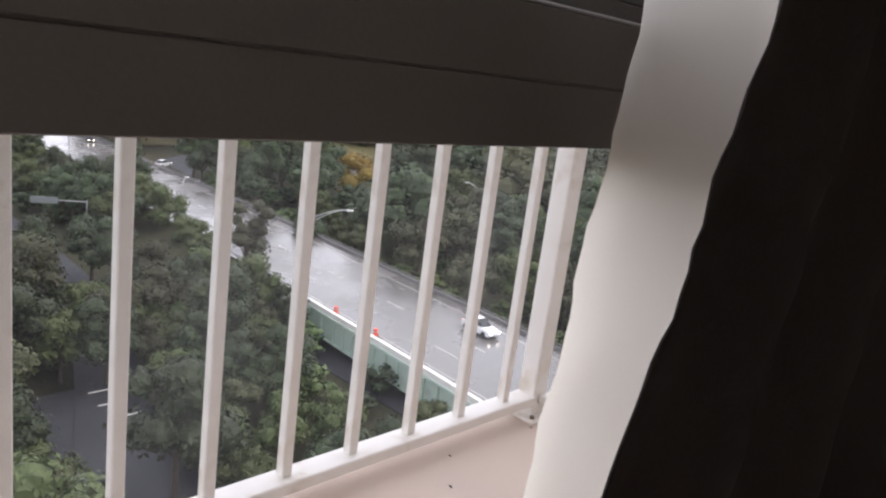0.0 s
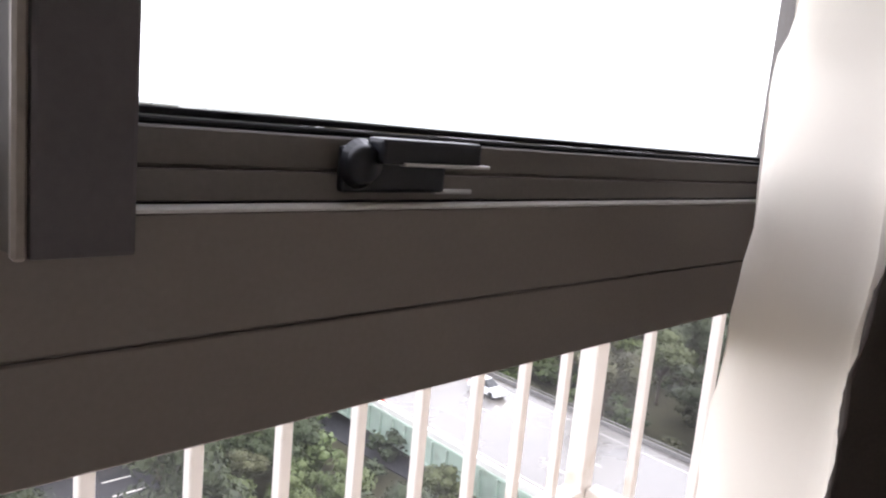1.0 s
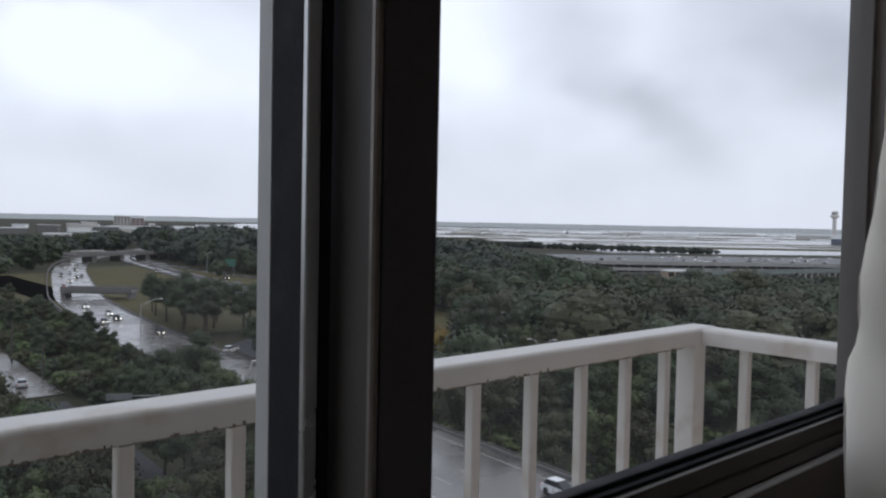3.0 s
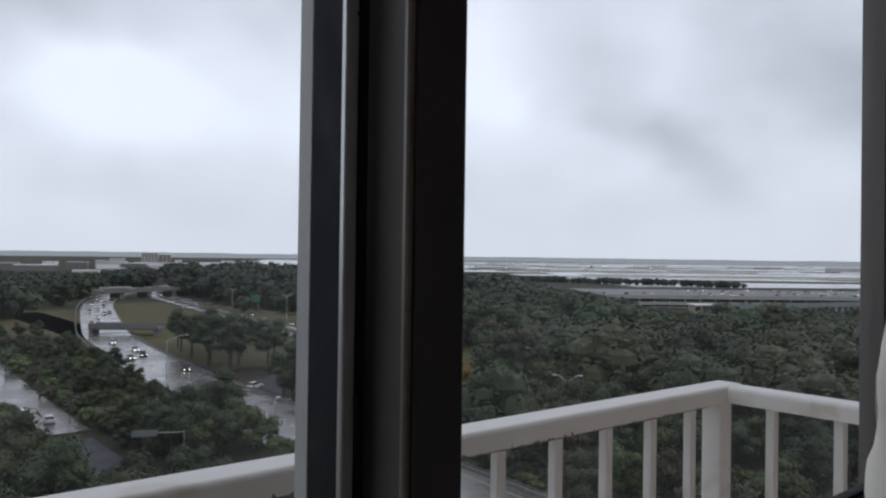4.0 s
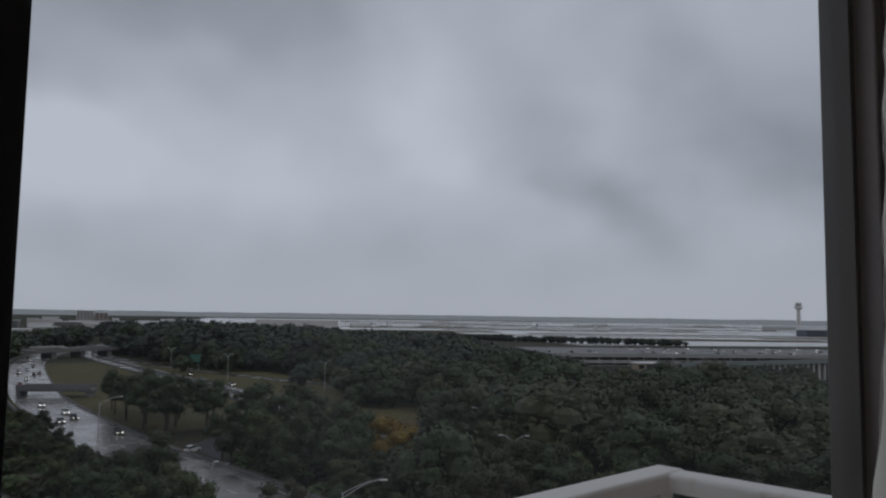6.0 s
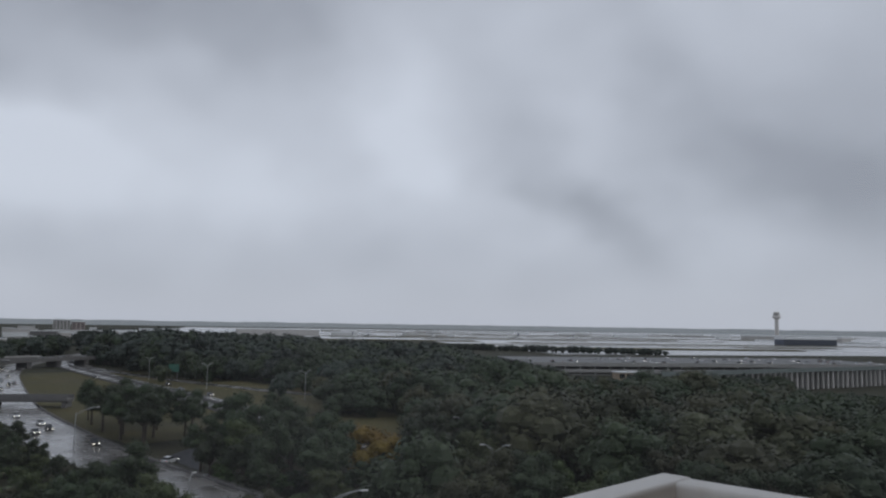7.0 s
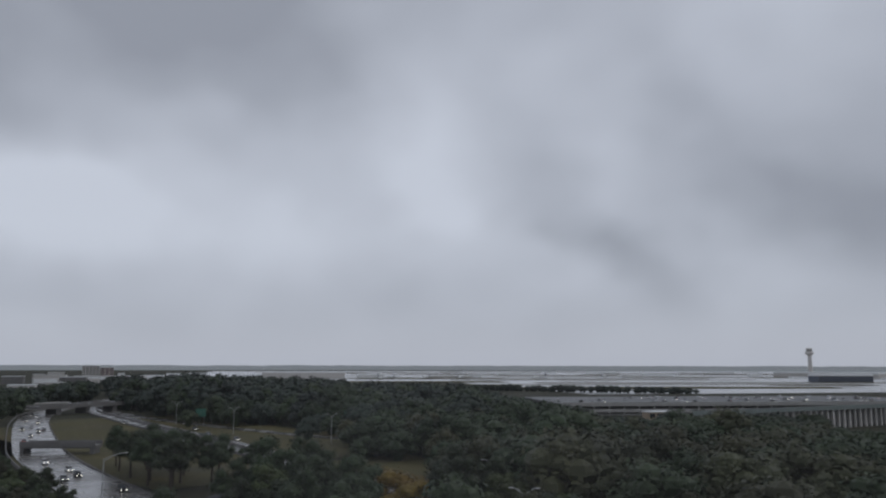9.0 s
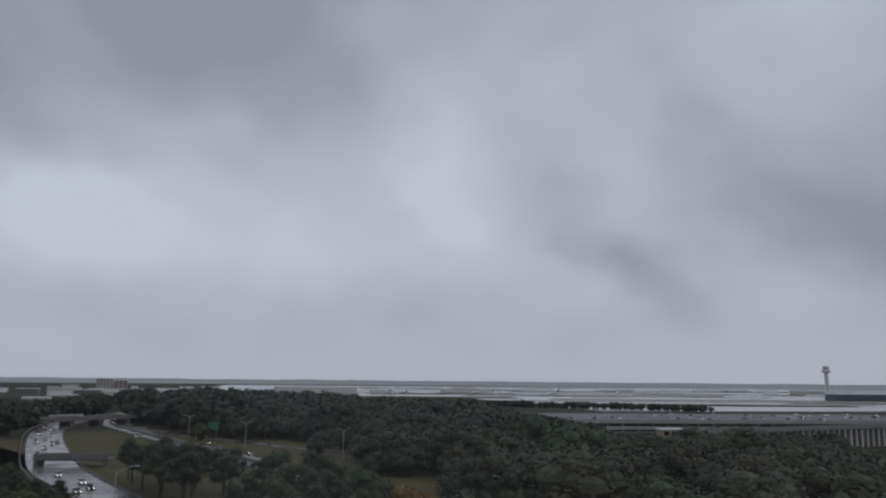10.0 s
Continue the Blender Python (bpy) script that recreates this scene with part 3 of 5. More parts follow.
RY, RX = 1.002, 1.2735
railing = tagged(empty("balcony_railing", pose(0, 0, 0)), "white painted metal balcony railing, stained and peeling beneath", "railing")
part("top_rail", rail_bar(-3.1, RY, RX + 0.05, RY, 0.952, 1.008, 0.052), M_PAINT, railing)
part("top_rail", rail_bar(RX, RY - 0.0525, RX, 0.31, 0.952, 1.0065, 0.05), M_PAINT, railing)
part("bottom_rail", rail_bar(-3.1, RY - 0.005, RX - 0.066, RY - 0.005, -0.145, -0.112, 0.04, 0.006), M_PAINT, railing)
part("bottom_rail", rail_bar(RX, RY - 0.04, RX, 0.31, -0.145, -0.112, 0.035, 0.006), M_PAINT, railing)
post = part("corner_post", boxes((-0.036, -0.036, -0.2, 0.036, 0.036, 0.9515), bevel=0.006, seg=2), M_PAINT, railing)
post.location = (RX - 0.028, RY, 0)
plate = part("base_plate", boxes((-0.075, -0.075, -0.2, 0.075, 0.065, -0.185), bevel=0.004), M_PAINT, railing)
plate.location = (RX - 0.028, RY, 0)
for bx, by in ((-0.055, -0.055), (0.055, -0.055), (-0.055, 0.045), (0.055, 0.045)):
    bm = bmesh.new()
    tube(bm, (RX - 0.028 + bx, RY + by, -0.185), (RX - 0.028 + bx, RY + by, -0.176), 0.009, 0.009, 6)
    part("bolt", bm, M_RUST, plate).matrix_parent_inverse = plate.matrix_basis.inverted()
first = None
spots = [(1.30 - 0.2212 * k, RY) for k in range(1, 20)] + [(RX, RY - 0.185 - 0.22 * k) for k in range(0, 3)]
for bx, by in spots:
    if first is None:
        first = part("baluster", boxes((-0.0155, -0.0155, -0.113, 0.0155, 0.0155, 0.9525), bevel=0.003), M_PAINT, railing)
        first.location = (bx, by, 0)
    else:
        share("baluster", first, railing, pose(bx, by, 0))
# rust and flaking paint along the underside of the top rail
random.seed(11)
bm = bmesh.new()
for i in range(1700):
    x = random.uniform(-3.0, 1.1)
    w, h = random.uniform(0.002, 0.009) * random.uniform(0.5, 1.6), random.uniform(0.001, 0.011)
    y = RY - 0.0535 + random.uniform(0, 0.004)
    box(bm, x, y, 0.9505 - random.uniform(0, 0.002), x + w, y + 0.004, 0.9515 + h * random.random() ** 2)
tagged(part("flaking_paint", bm, M_RUST, railing, "rusty flaking paint along the rail's underside"), kind="stuff")
# dark specks on the ledge
bm = bmesh.new()
for i in range(34):
    x, y, r = random.gauss(0.95, 0.25), random.uniform(0.35, 0.95), random.uniform(0.0015, 0.008)
    tube(bm, (x, y, -0.2002), (x + r * 0.4, y, -0.1985), r, r * 0.6, 6)
tagged(part("leaf_litter", bm, M_BARK), "dark specks of dirt on the ledge", "litter", kind="stuff")


# ---- the land ----
def along(points, step):
    """Points spaced evenly along a polyline, with the direction at each."""
    out, left = [], 0.0
    for a, b in zip(points, points[1:]):
        a, b = Vector(a), Vector(b)
        n = max(1, int((b - a).length / step))
        out += [a.lerp(b, i / n) for i in range(n)]
    out.append(Vector(points[-1]))
    return out


def smooth_line(points, rounds=3):
    pts = [Vector(p) for p in points]
    for _ in range(rounds):
        nxt = [pts[0]]
        for a, b in zip(pts, pts[1:]):
            nxt += [a.lerp(b, 0.25), a.lerp(b, 0.75)]
        pts = nxt + [pts[-1]]
    return pts


def offset_line(pts, d):
    out = []
    for i, p in enumerate(pts):
        t = (pts[min(i + 1, len(pts) - 1)] - pts[max(i - 1, 0)])
        t.z = 0
        t.normalize()
        out.append(p + Vector((t.y, -t.x, 0)) * d)
    return out


def strip(bm, pts, d0, d1, z0, z1):
    """A solid strip between the offsets d0 and d1 of a line, from z0 to z1 above it."""
    a, b = offset_line(pts, d0), offset_line(pts, d1)
    rows = [[bm.verts.new(p + Vector((0, 0, z))) for p in line] for line, z in ((a, z0), (a, z1), (b, z1), (b, z0))]
    for r in range(4):
        s = (r + 1) % 4
        for i in range(len(pts) - 1):
            bm.faces.new((rows[r][i], rows[r][i + 1], rows[s][i + 1], rows[s][i]))
    bm.faces.new([rows[r][0] for r in range(4)]); bm.faces.new([rows[r][-1] for r in range(3, -1, -1)])
    bmesh.ops.recalc_face_normals(bm, faces=bm.faces)
    return bm


ground_bm = bmesh.new()
ground_bm.faces.new([ground_bm.verts.new(p) for p in ((-4900, -4900, GZ), (4900, -4900, GZ), (4900, 4900, GZ), (-4900, 4900, GZ))])
tagged(part("ground", ground_bm, M_SOIL), "dark wooded ground below the block", "ground", kind="structure")

MOTOR = smooth_line([(40, -110, -26), (48, -20, -26), (54, 40, -26), (57, 80, -26), (60.5, 125, -26.5), (66, 165, -28.6), (73, 215, -29.75), (83, 290, -29.75), (95, 340, -29.75), (108, 392, -29.75), (127, 465, -29.75), (152, 540, -29.75), (200, 630, -29.75), (290, 740, -29.75)])
MOTOR2 = smooth_line([(126, 150, -29.8), (142, 240, -29.8), (154, 310, -29.8), (165, 400, -29.8), (176, 470, -29.8), (190, 560, -29.8), (230, 650, -29.8)])
MOTOR3 = smooth_line([(214, 150, -29.8), (203, 250, -29.8), (192, 316, -29.8), (187, 420, -29.8), (190, 500, -29.8), (210, 600, -29.8)])
SERVICE = smooth_line([(14, 30, -29.8), (20, 47, -29.8), (25, 60, -29.8), (31, 78, -29.8), (33, 105, -29.8), (33, 150, -29.8), (34, 200, -29.8), (38, 290, -29.8), (52, 400, -29.8)])
SIDE = smooth_line([(66, 108, -29.8), (72, 145, -29.8), (84, 170, -29.8), (110, 185, -29.8), (150, 200, -29.8)])
HALF = 8.2
bm = bmesh.new(); strip(bm, MOTOR, -HALF, HALF, -0.6, 0.0)
tagged(part("road", bm, M_ROAD), "wet grey motorway curving away into the distance", "road", kind="structure")
bm = bmesh.new(); strip(bm, MOTOR2, -6.5, 1.0, -0.1, 0.02); strip(bm, MOTOR2, 2.2, 8.0, -0.1, 0.02); strip(bm, MOTOR3, -3.5, 3.5, -0.1, 0.02)
tagged(part("road", bm, M_ROAD), "wet second carriageway behind the trees", "road", kind="structure")
bm = bmesh.new(); strip(bm, MOTOR2, 1.35, 1.85, -0.1, 0.85); strip(bm, MOTOR2, -7.4, -7.1, -0.1, 0.8)
tagged(part("barrier", bm, M_DARKCONC), "dark median barrier of the second carriageway", "barrier", kind="structure")
bm = bmesh.new(); strip(bm, [p for p in SERVICE if p.y > 138], -5, 4.5, -0.1, 0.02)
tagged(part("road", bm, M_ROAD), "wet grey service road beside the woods", "road", kind="structure")
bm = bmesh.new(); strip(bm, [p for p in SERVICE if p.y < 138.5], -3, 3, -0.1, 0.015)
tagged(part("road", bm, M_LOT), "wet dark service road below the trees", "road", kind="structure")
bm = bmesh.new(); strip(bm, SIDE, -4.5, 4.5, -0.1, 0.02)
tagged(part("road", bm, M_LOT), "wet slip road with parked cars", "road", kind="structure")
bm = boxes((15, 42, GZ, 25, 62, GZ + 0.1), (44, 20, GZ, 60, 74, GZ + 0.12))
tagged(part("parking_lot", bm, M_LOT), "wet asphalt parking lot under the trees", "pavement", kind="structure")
bm = boxes((72, 195, GZ - 0.1, 152, 440, GZ + 0.06), (118, 150, GZ - 0.1, 182, 216, GZ + 0.05), (30, 300, GZ - 0.1, 90, 430, GZ + 0.06), (130, 222, GZ - 0.1, 215, 480, GZ + 0.07))
tagged(part("grass", bm, M_GRASS), "yellowing autumn grass verge beside the roads", "grass", kind="stuff")

# painted lines, dashes and kerbs
bm = bmesh.new()
strip(bm, MOTOR, -HALF + 1.2, -HALF + 1.32, 0.0, 0.012); strip(bm, MOTOR, HALF - 2.0, HALF - 1.88, 0.0, 0.012)
tagged(part("edge_line", bm, M_LINE), "painted white motorway edge line", "road marking", kind="structure")
for off in (-3.3, 0.4):
    fine = along([tuple(p) for p in offset_line(MOTOR, off)], 1.0)
    bm = bmesh.new()
    for i in range(60, min(len(fine) - 6, 420), 12):
        strip(bm, fine[i:i + 4], -0.09, 0.09, 0.0, 0.014)
    tagged(part("lane_dash", bm, M_LINE), "broken white lane line", "road marking", kind="stuff")
bm = bmesh.new()
strip(bm, MOTOR, HALF + 0.05, HALF + 0.35, -0.6, 0.35)
strip(bm, MOTOR, HALF + 0.1, HALF + 0.2, 0.62, 0.70)
tagged(part("barrier", bm, M_DARKCONC), "dark weathered concrete barrier along the motorway", "barrier", kind="structure")
far_part = [p for p in MOTOR if p.y > 150]
bm = bmesh.new(); strip(bm, far_part, -HALF - 2.2, -HALF - 1.9, -0.6, 0.8)
tagged(part("barrier", bm, M_DARKCONC), "dark barrier on the motorway's bend", "barrier", kind="structure")
# earth banks where the motorway stands above the land
bank = [p for p in MOTOR if p.y > 70 and p.y < 230]
bm = bmesh.new()
for side in (-1, 1):
    a, b = offset_line(bank, side * (HALF - 0.2)), offset_line(bank, side * (HALF + 9))
    r = [[bm.verts.new((p.x, p.y, p.z - 0.3)) for p in a], [bm.verts.new((p.x, p.y, GZ - 0.2)) for p in b]]
    for i in range(len(bank) - 1):
        bm.faces.new((r[0][i], r[0][i + 1], r[1][i + 1], r[1][i]))
tagged(part("earth_bank", bm, M_SOIL), "dark overgrown bank carrying the motorway", "ground", kind="structure")


def bridge():
    """The span over the lower road: green plate girder with stiffeners, pale parapet, abutment."""
    root = tagged(empty("road_bridge", pose(0, 0, 0)), "pale green steel plate girder bridge carrying the motorway", "bridge")
    span = [p for p in MOTOR if -60 < p.y < 68]
    bm = bmesh.new(); strip(bm, span, -HALF - 0.25, -HALF, -2.7, -0.35); part("girder", bm, M_GIRDER, root)
    bm = bmesh.new(); strip(bm, span, -HALF - 0.45, -HALF + 0.1, -0.35, -0.1); part("flange", bm, M_GIRDER, root)
    bm = bmesh.new(); strip(bm, span, -HALF - 0.45, -HALF + 0.1, -2.85, -2.7); part("flange", bm, M_GIRDER, root)
    bm = bmesh.new(); strip(bm, span, -HALF - 0.35, -HALF + 0.1, -0.1, 0.45); part("parapet", bm, M_PARAPET, root, "pale concrete parapet")
    line = along([tuple(p) for p in offset_line(span, -HALF - 0.25)], 1.7)
    st = None
    for p in line:
        m = Matrix.Translation(p)
        if st is None:
            st = part("stiffener", boxes((-0.3, -0.07, -2.69, 0.0, 0.07, -0.36)), M_GIRDER, root); st.matrix_basis = m
        else:
            share("stiffener", st, root, m)
    part("abutment", boxes((45.5, 66.5, GZ, 66, 72, -26.7)), M_CONC, root, "stained pale concrete abutment")
    part("pier", boxes((44, 18, GZ, 60, 20, -28.9)), M_CONC, root)


bridge()


def barrel(x, y, z):
    root = tagged(empty("traffic_barrel", pose(x, y, z)), "red and white traffic barrel on the bridge", "traffic barrel", "barrels on the bridge")
    bm = bmesh.new(); tube(bm, (0, 0, 0), (0, 0, 0.8), 0.28, 0.22, 12); part("drum", bm, M_RED, root)
    bm = bmesh.new(); tube(bm, (0, 0, 0.5), (0, 0, 0.6), 0.252, 0.245, 12); part("band", bm, M_LINE, root, "white reflective band")
    bm = bmesh.new(); tube(bm, (0, 0, 0), (0, 0, 0.08), 0.42, 0.40, 12); part("base", bm, M_TYRE, root)


for by in (46, 52.5, 59.5):
    c = min(MOTOR, key=lambda p: abs(p.y - by))
    barrel(c.x - HALF + 0.75, by, c.z)


# ---- trees ----
def leaf_cloud(rng, lumps, count, size):
    """Leaves as small bent quads scattered on and in a set of lumps."""
    verts, faces = [], []
    weights = [l[3] ** 2 for l in lumps]
    total = sum(weights)
    for (cx, cy, cz, r, sq), w in zip(lumps, weights):
        for _ in range(int(count * w / total)):
            d = Vector((rng.gauss(0, 1), rng.gauss(0, 1), rng.gauss(0.25, 1))).normalized()
            rr = r * (0.62 + 0.46 * rng.random() ** 0.7) * (1 + 0.22 * noise.noise(Vector((cx + d.x * 2, cy + d.y * 2, cz + d.z * 2))))
            c = Vector((cx, cy, cz)) + Vector((d.x * rr, d.y * rr, d.z * rr * sq))
            n = (d + Vector((rng.gauss(0, 0.45), rng.gauss(0, 0.45), rng.gauss(0.3, 0.4)))).normalized()
            u = n.orthogonal().normalized()
            v = n.cross(u)
            a = rng.uniform(0, 6.283)
            u, v = u * math.cos(a) + v * math.sin(a), v * math.cos(a) - u * math.sin(a)
            s = size * rng.uniform(0.6, 1.35)
            k = len(verts)
            verts += [tuple(c - u * s), tuple(c + v * s * 0.55 + n * s * 0.15), tuple(c + u * s), tuple(c - v * s * 0.55 + n * s * 0.1)]
            faces.append((k, k + 1, k + 2, k + 3))
    for cx, cy, cz, r, sq in lumps:
        k = len(verts)
        for j in range(1, 5):
            t = math.pi * j / 5
            for i in range(8):
                d = Vector((math.sin(t) * math.cos(i * math.pi / 4), math.sin(t) * math.sin(i * math.pi / 4), math.cos(t)))
                rr = r * 0.66 * (1 + 0.3 * noise.noise(Vector((cx + d.x * 2, cy + d.y * 2, cz + d.z * 2))))
                verts.append((cx + d.x * rr, cy + d.y * rr, cz + d.z * rr * sq))
        verts += [(cx, cy, cz + r * 0.78 * sq), (cx, cy, cz - r * 0.7 * sq)]
        for i in range(8):
            i2 = (i + 1) % 8
            faces += [(k + i, k + i2, k + 32), (k + 24 + i2, k + 24 + i, k + 33)]
            faces += [(k + 8 * j + i, k + 8 * j + 8 + i, k + 8 * j + 8 + i2, k + 8 * j + i2) for j in range(3)]
    me = bpy.data.meshes.new("crown")
    me.from_pydata(verts, [], faces)
    return me


def tree(seed, height, spread, count, size, leaf, label):
    rng = random.Random(seed)
    root = tagged(empty("tree"), label, "tree", "trees below the block")
    base = height * rng.uniform(0.16, 0.26)
    bm = bmesh.new()
    top = Vector((rng.uniform(-0.3, 0.3), rng.uniform(-0.3, 0.3), height * 0.62))
    tube(bm, (0, 0, -0.3), (top.x * 0.3, top.y * 0.3, base), height * 0.028, height * 0.02, 8)
    tube(bm, (top.x * 0.3, top.y * 0.3, base), tuple(top), height * 0.02, height * 0.008, 7)
    lumps = []
    n = rng.randint(15, 19)
    for i in range(n):
        a = i * 2.4 + rng.uniform(-0.5, 0.5)
        f = rng.uniform(0.15, 1.0)
        r = spread * (0.62 if i else 0.2) * math.sqrt(f)
        z = base + (height - base) * rng.uniform(0.3, 0.84) * (1.1 - 0.35 * f)
        lr = spread * rng.uniform(0.24, 0.40)
        lumps.append((r * math.cos(a), r * math.sin(a), z, lr, rng.uniform(0.62, 0.9)))
        s = Vector((top.x * 0.4, top.y * 0.4, base + (z - base) * 0.35))
        tube(bm, tuple(s), (r * math.cos(a) * 0.85, r * math.sin(a) * 0.85, z), height * 0.010, height * 0.003, 5)
    part("trunk", bm, M_BARK, root, "dark branching trunk and limbs")
    me = leaf_cloud(rng, lumps, count, size)
    me.materials.append(leaf)
    crown = new("crown", me)
    crown.parent = root
    return root


def dist_to(line, x, y):
    return min((p.x - x) ** 2 + (p.y - y) ** 2 for p in line) ** 0.5


MOTOR_F, MOTOR2_F, MOTOR3_F, SERVICE_F, SIDE_F = (along([tuple(p) for p in l], 4.0) for l in (MOTOR, MOTOR2, MOTOR3, SERVICE, SIDE))


def bearing(x, y):
    return math.degrees(math.atan2(x, y))


def clearing(x, y):
    """Open ground: the playing field behind the yellow tree, and the verges of the second carriageway."""
    r, b = math.hypot(x, y), bearing(x, y)
    return 37.0 < b < 43.0 and 112 < r < 262 or 14.5 < b < 33.0 and 178 < r < (560 if b < 23 else 420) and x > 76


def free(x, y, r):
    if dist_to(MOTOR_F, x, y) < HALF + 1.5 + r * 0.7 or dist_to(MOTOR2_F, x, y) < 9 + r * 0.6 or dist_to(MOTOR3_F, x, y) < 5 + r * 0.6:
        return False
    if dist_to(SERVICE_F, x, y) < (2.2 if y < 92 else 6) + r * (0.1 if y < 92 else 0.6) or dist_to(SIDE_F, x, y) < 4 + r * 0.5:
        return False
    if 16.5 < x < 25.5 and 43 < y < 60 or clearing(x, y) or y < 8 and x < 18:
        return False
    if 35 < x < 47 and 80 < y < 106:
        return False
    return True


NEAR = [tree(100 + i, 1.0 * h, sp * 1.2, 2500, 0.23, lf, lb) for i, (h, sp, lf, lb) in enumerate((
    (9.5, 3.6, M_LEAF, "full green broadleaf tree in leaf"), (11.0, 4.2, M_LEAF_DARK, "dense dark green broadleaf tree beside the roads"),
    (8.0, 3.4, M_LEAF, "low spreading green tree by the road"), (10.0, 3.9, M_LEAF_OLIVE, "olive brown tree turning in autumn"), (12.5, 4.4, M_LEAF_DARK, "tall dark green tree by the road")))]
MID = [tree(200 + i, h, sp * 1.1, 1700, 0.36, lf, lb) for i, (h, sp, lf, lb) in enumerate((
    (13.0, 5.0, M_LEAF_DARK, "dark green woodland tree in full leaf"), (14.5, 5.6, M_LEAF_OLIVE, "brownish green woodland tree in early autumn"), (12.0, 4.8, M_LEAF, "green woodland tree in full leaf"), (15.5, 5.8, M_LEAF_DARK, "tall dark woodland tree in full leaf")))]
YELLOW = tree(301, 9.8, 7.0, 3400, 0.26, M_LEAF_YELLOW, "broad yellow autumn tree among green ones")
YELLOW.matrix_basis = pose(105, 125, GZ)
YELLOW.scale = (1.3, 1.3, 1.05)
SPARSE = tree(305, 12.5, 4.6, 1500, 0.17, M_LEAF_OLIVE, "thin olive brown tree with bare limbs beside the motorway")
SPARSE.matrix_basis = pose(50.4, 81.5, GZ)
used = [False] * 16 + [True] * 4
placed = [(105, 125, 6.5), (50.4, 81.5, 4.0)]


def plant(kinds, x, y, s, offset):
    k = rng_t.randrange(len(kinds))
    m = pose(x, y, GZ, 0, 0, rng_t.uniform(0, 360))
    src = kinds[k]
    if not used[k + offset]:
        used[k + offset] = True
        t = src
        t.matrix_basis = m
    else:
        t = copy_thing(src, m)
    t.scale = (s * rng_t.uniform(0.9, 1.1), s * rng_t.uniform(0.9, 1.1), s * rng_t.uniform(0.92, 1.08))


rng_t = random.Random(5)


def wood(n, inside, gap, kinds, s0, s1, offset, tries=60000):
    made = 0
    for _ in range(tries):
        if made >= n:
            break
        x, y = inside()
        s = rng_t.uniform(s0, s1)
        r = gap * s
        if not free(x, y, r) or any((x - a) ** 2 + (y - b) ** 2 < (0.5 * (r + c)) ** 2 * 1.0 for a, b, c in placed):
            continue
        placed.append((x, y, r))
        plant(kinds, x, y, s, offset)
        made += 1
    return made


def sector(r0, r1, a0, a1):
    def f():
        r, a = math.sqrt(rng_t.uniform(r0 * r0, r1 * r1)), radians(rng_t.uniform(a0, a1))
        return r * math.sin(a), r * math.cos(a)
    return f


wood(30, lambda: (rng_t.uniform(24, 44), rng_t.uniform(14, 64)), 4.6, NEAR, 0.5, 0.66, 0)
wood(26, lambda: (rng_t.uniform(33, 56), rng_t.uniform(60, 140)), 5.4, NEAR, 0.75, 0.98, 0)
wood(48, lambda: (rng_t.uniform(36, 64), rng_t.uniform(140, 300)), 5.2, NEAR, 0.5, 0.7, 0)
for tx, ty, ts in ((48.5, 88, 0.75), (49.5, 95, 0.8), (50.0, 103, 0.95), (49.8, 111, 1.02), (51.0, 119, 1.05), (46.5, 75, 0.6), (47, 82, 0.62), (52, 128, 0.7), (54, 138, 0.8), (47.5, 122, 0.7), (30, 66, 0.8), (34, 64, 0.75), (31.5, 58, 0.6), (33, 56, 0.62), (36.5, 70, 0.8), (38, 62, 0.7), (27.5, 72, 0.85), (25, 61.5, 0.7), (27.8, 50, 0.55), (28, 56, 0.6), (26.5, 44.5, 0.5), (13.5, 44, 0.75), (12, 41, 0.7), (28, 67, 0.78), (31.5, 74, 0.7), (22, 64, 0.85), (15.5, 60, 0.9), (13.5, 54, 0.85), (12.5, 48, 0.75), (18.5, 66, 0.9), (14, 66, 0.95)):
    placed.append((tx, ty, 4.0 * ts))
    plant(NEAR, tx, ty, ts, 0)
wood(40, lambda: (rng_t.uniform(2, 26), rng_t.uniform(28, 150)), 5.4, NEAR, 0.8, 1.15, 0)
wood(48, lambda: (rng_t.uniform(66, 112), rng_t.uniform(8, 112)), 5.8, NEAR, 0.85, 1.2, 0)
wood(34, lambda: (rng_t.uniform(76, 122), rng_t.uniform(106, 174)), 7.6, NEAR, 1.15, 1.5, 0)
for tx, ty, ts in ((93.5, 250, 1.1), (90, 238, 1.15), (84.6, 204, 1.3), (84, 189, 1.32), (89, 213, 1.3), (93, 224, 1.25), (100, 216, 1.15), (96, 191, 1.2), (88, 197, 1.3), (87, 222, 1.25), (97, 235, 1.2), (101, 246, 1.05), (93, 203, 1.3), (104, 228, 1.1), (104, 203, 1.1), (108, 192, 1.0)):
    placed.append((tx, ty, 5.0 * ts))
    plant([NEAR[4], NEAR[1]], tx, ty, ts, 16)
for tx, ty, ts in ((51.5, 126, 1.0), (46, 107, 0.9), (46.5, 116, 0.95), (49, 141, 0.75), (50.8, 129, 0.85), (50, 150, 0.66), (51, 160, 0.6), (52, 171, 0.55), (74, 92, 0.75), (70, 84, 0.75), (80, 95, 0.62), (66.5, 90, 0.7), (78, 101, 0.6), (86, 107, 0.7), (92, 107, 0.7), (93, 112, 0.6), (89, 111, 0.7), (98, 111, 0.55), (75, 139, 0.95), (76, 128, 0.9), (79, 150, 1.0), (74, 118, 0.85)):
    placed.append((tx, ty, 4.0 * ts))
    plant(NEAR, tx, ty, ts, 0)
wood(14, lambda: (rng_t.uniform(108, 132), rng_t.uniform(176, 215)), 6.0, NEAR, 0.6, 0.8, 0)
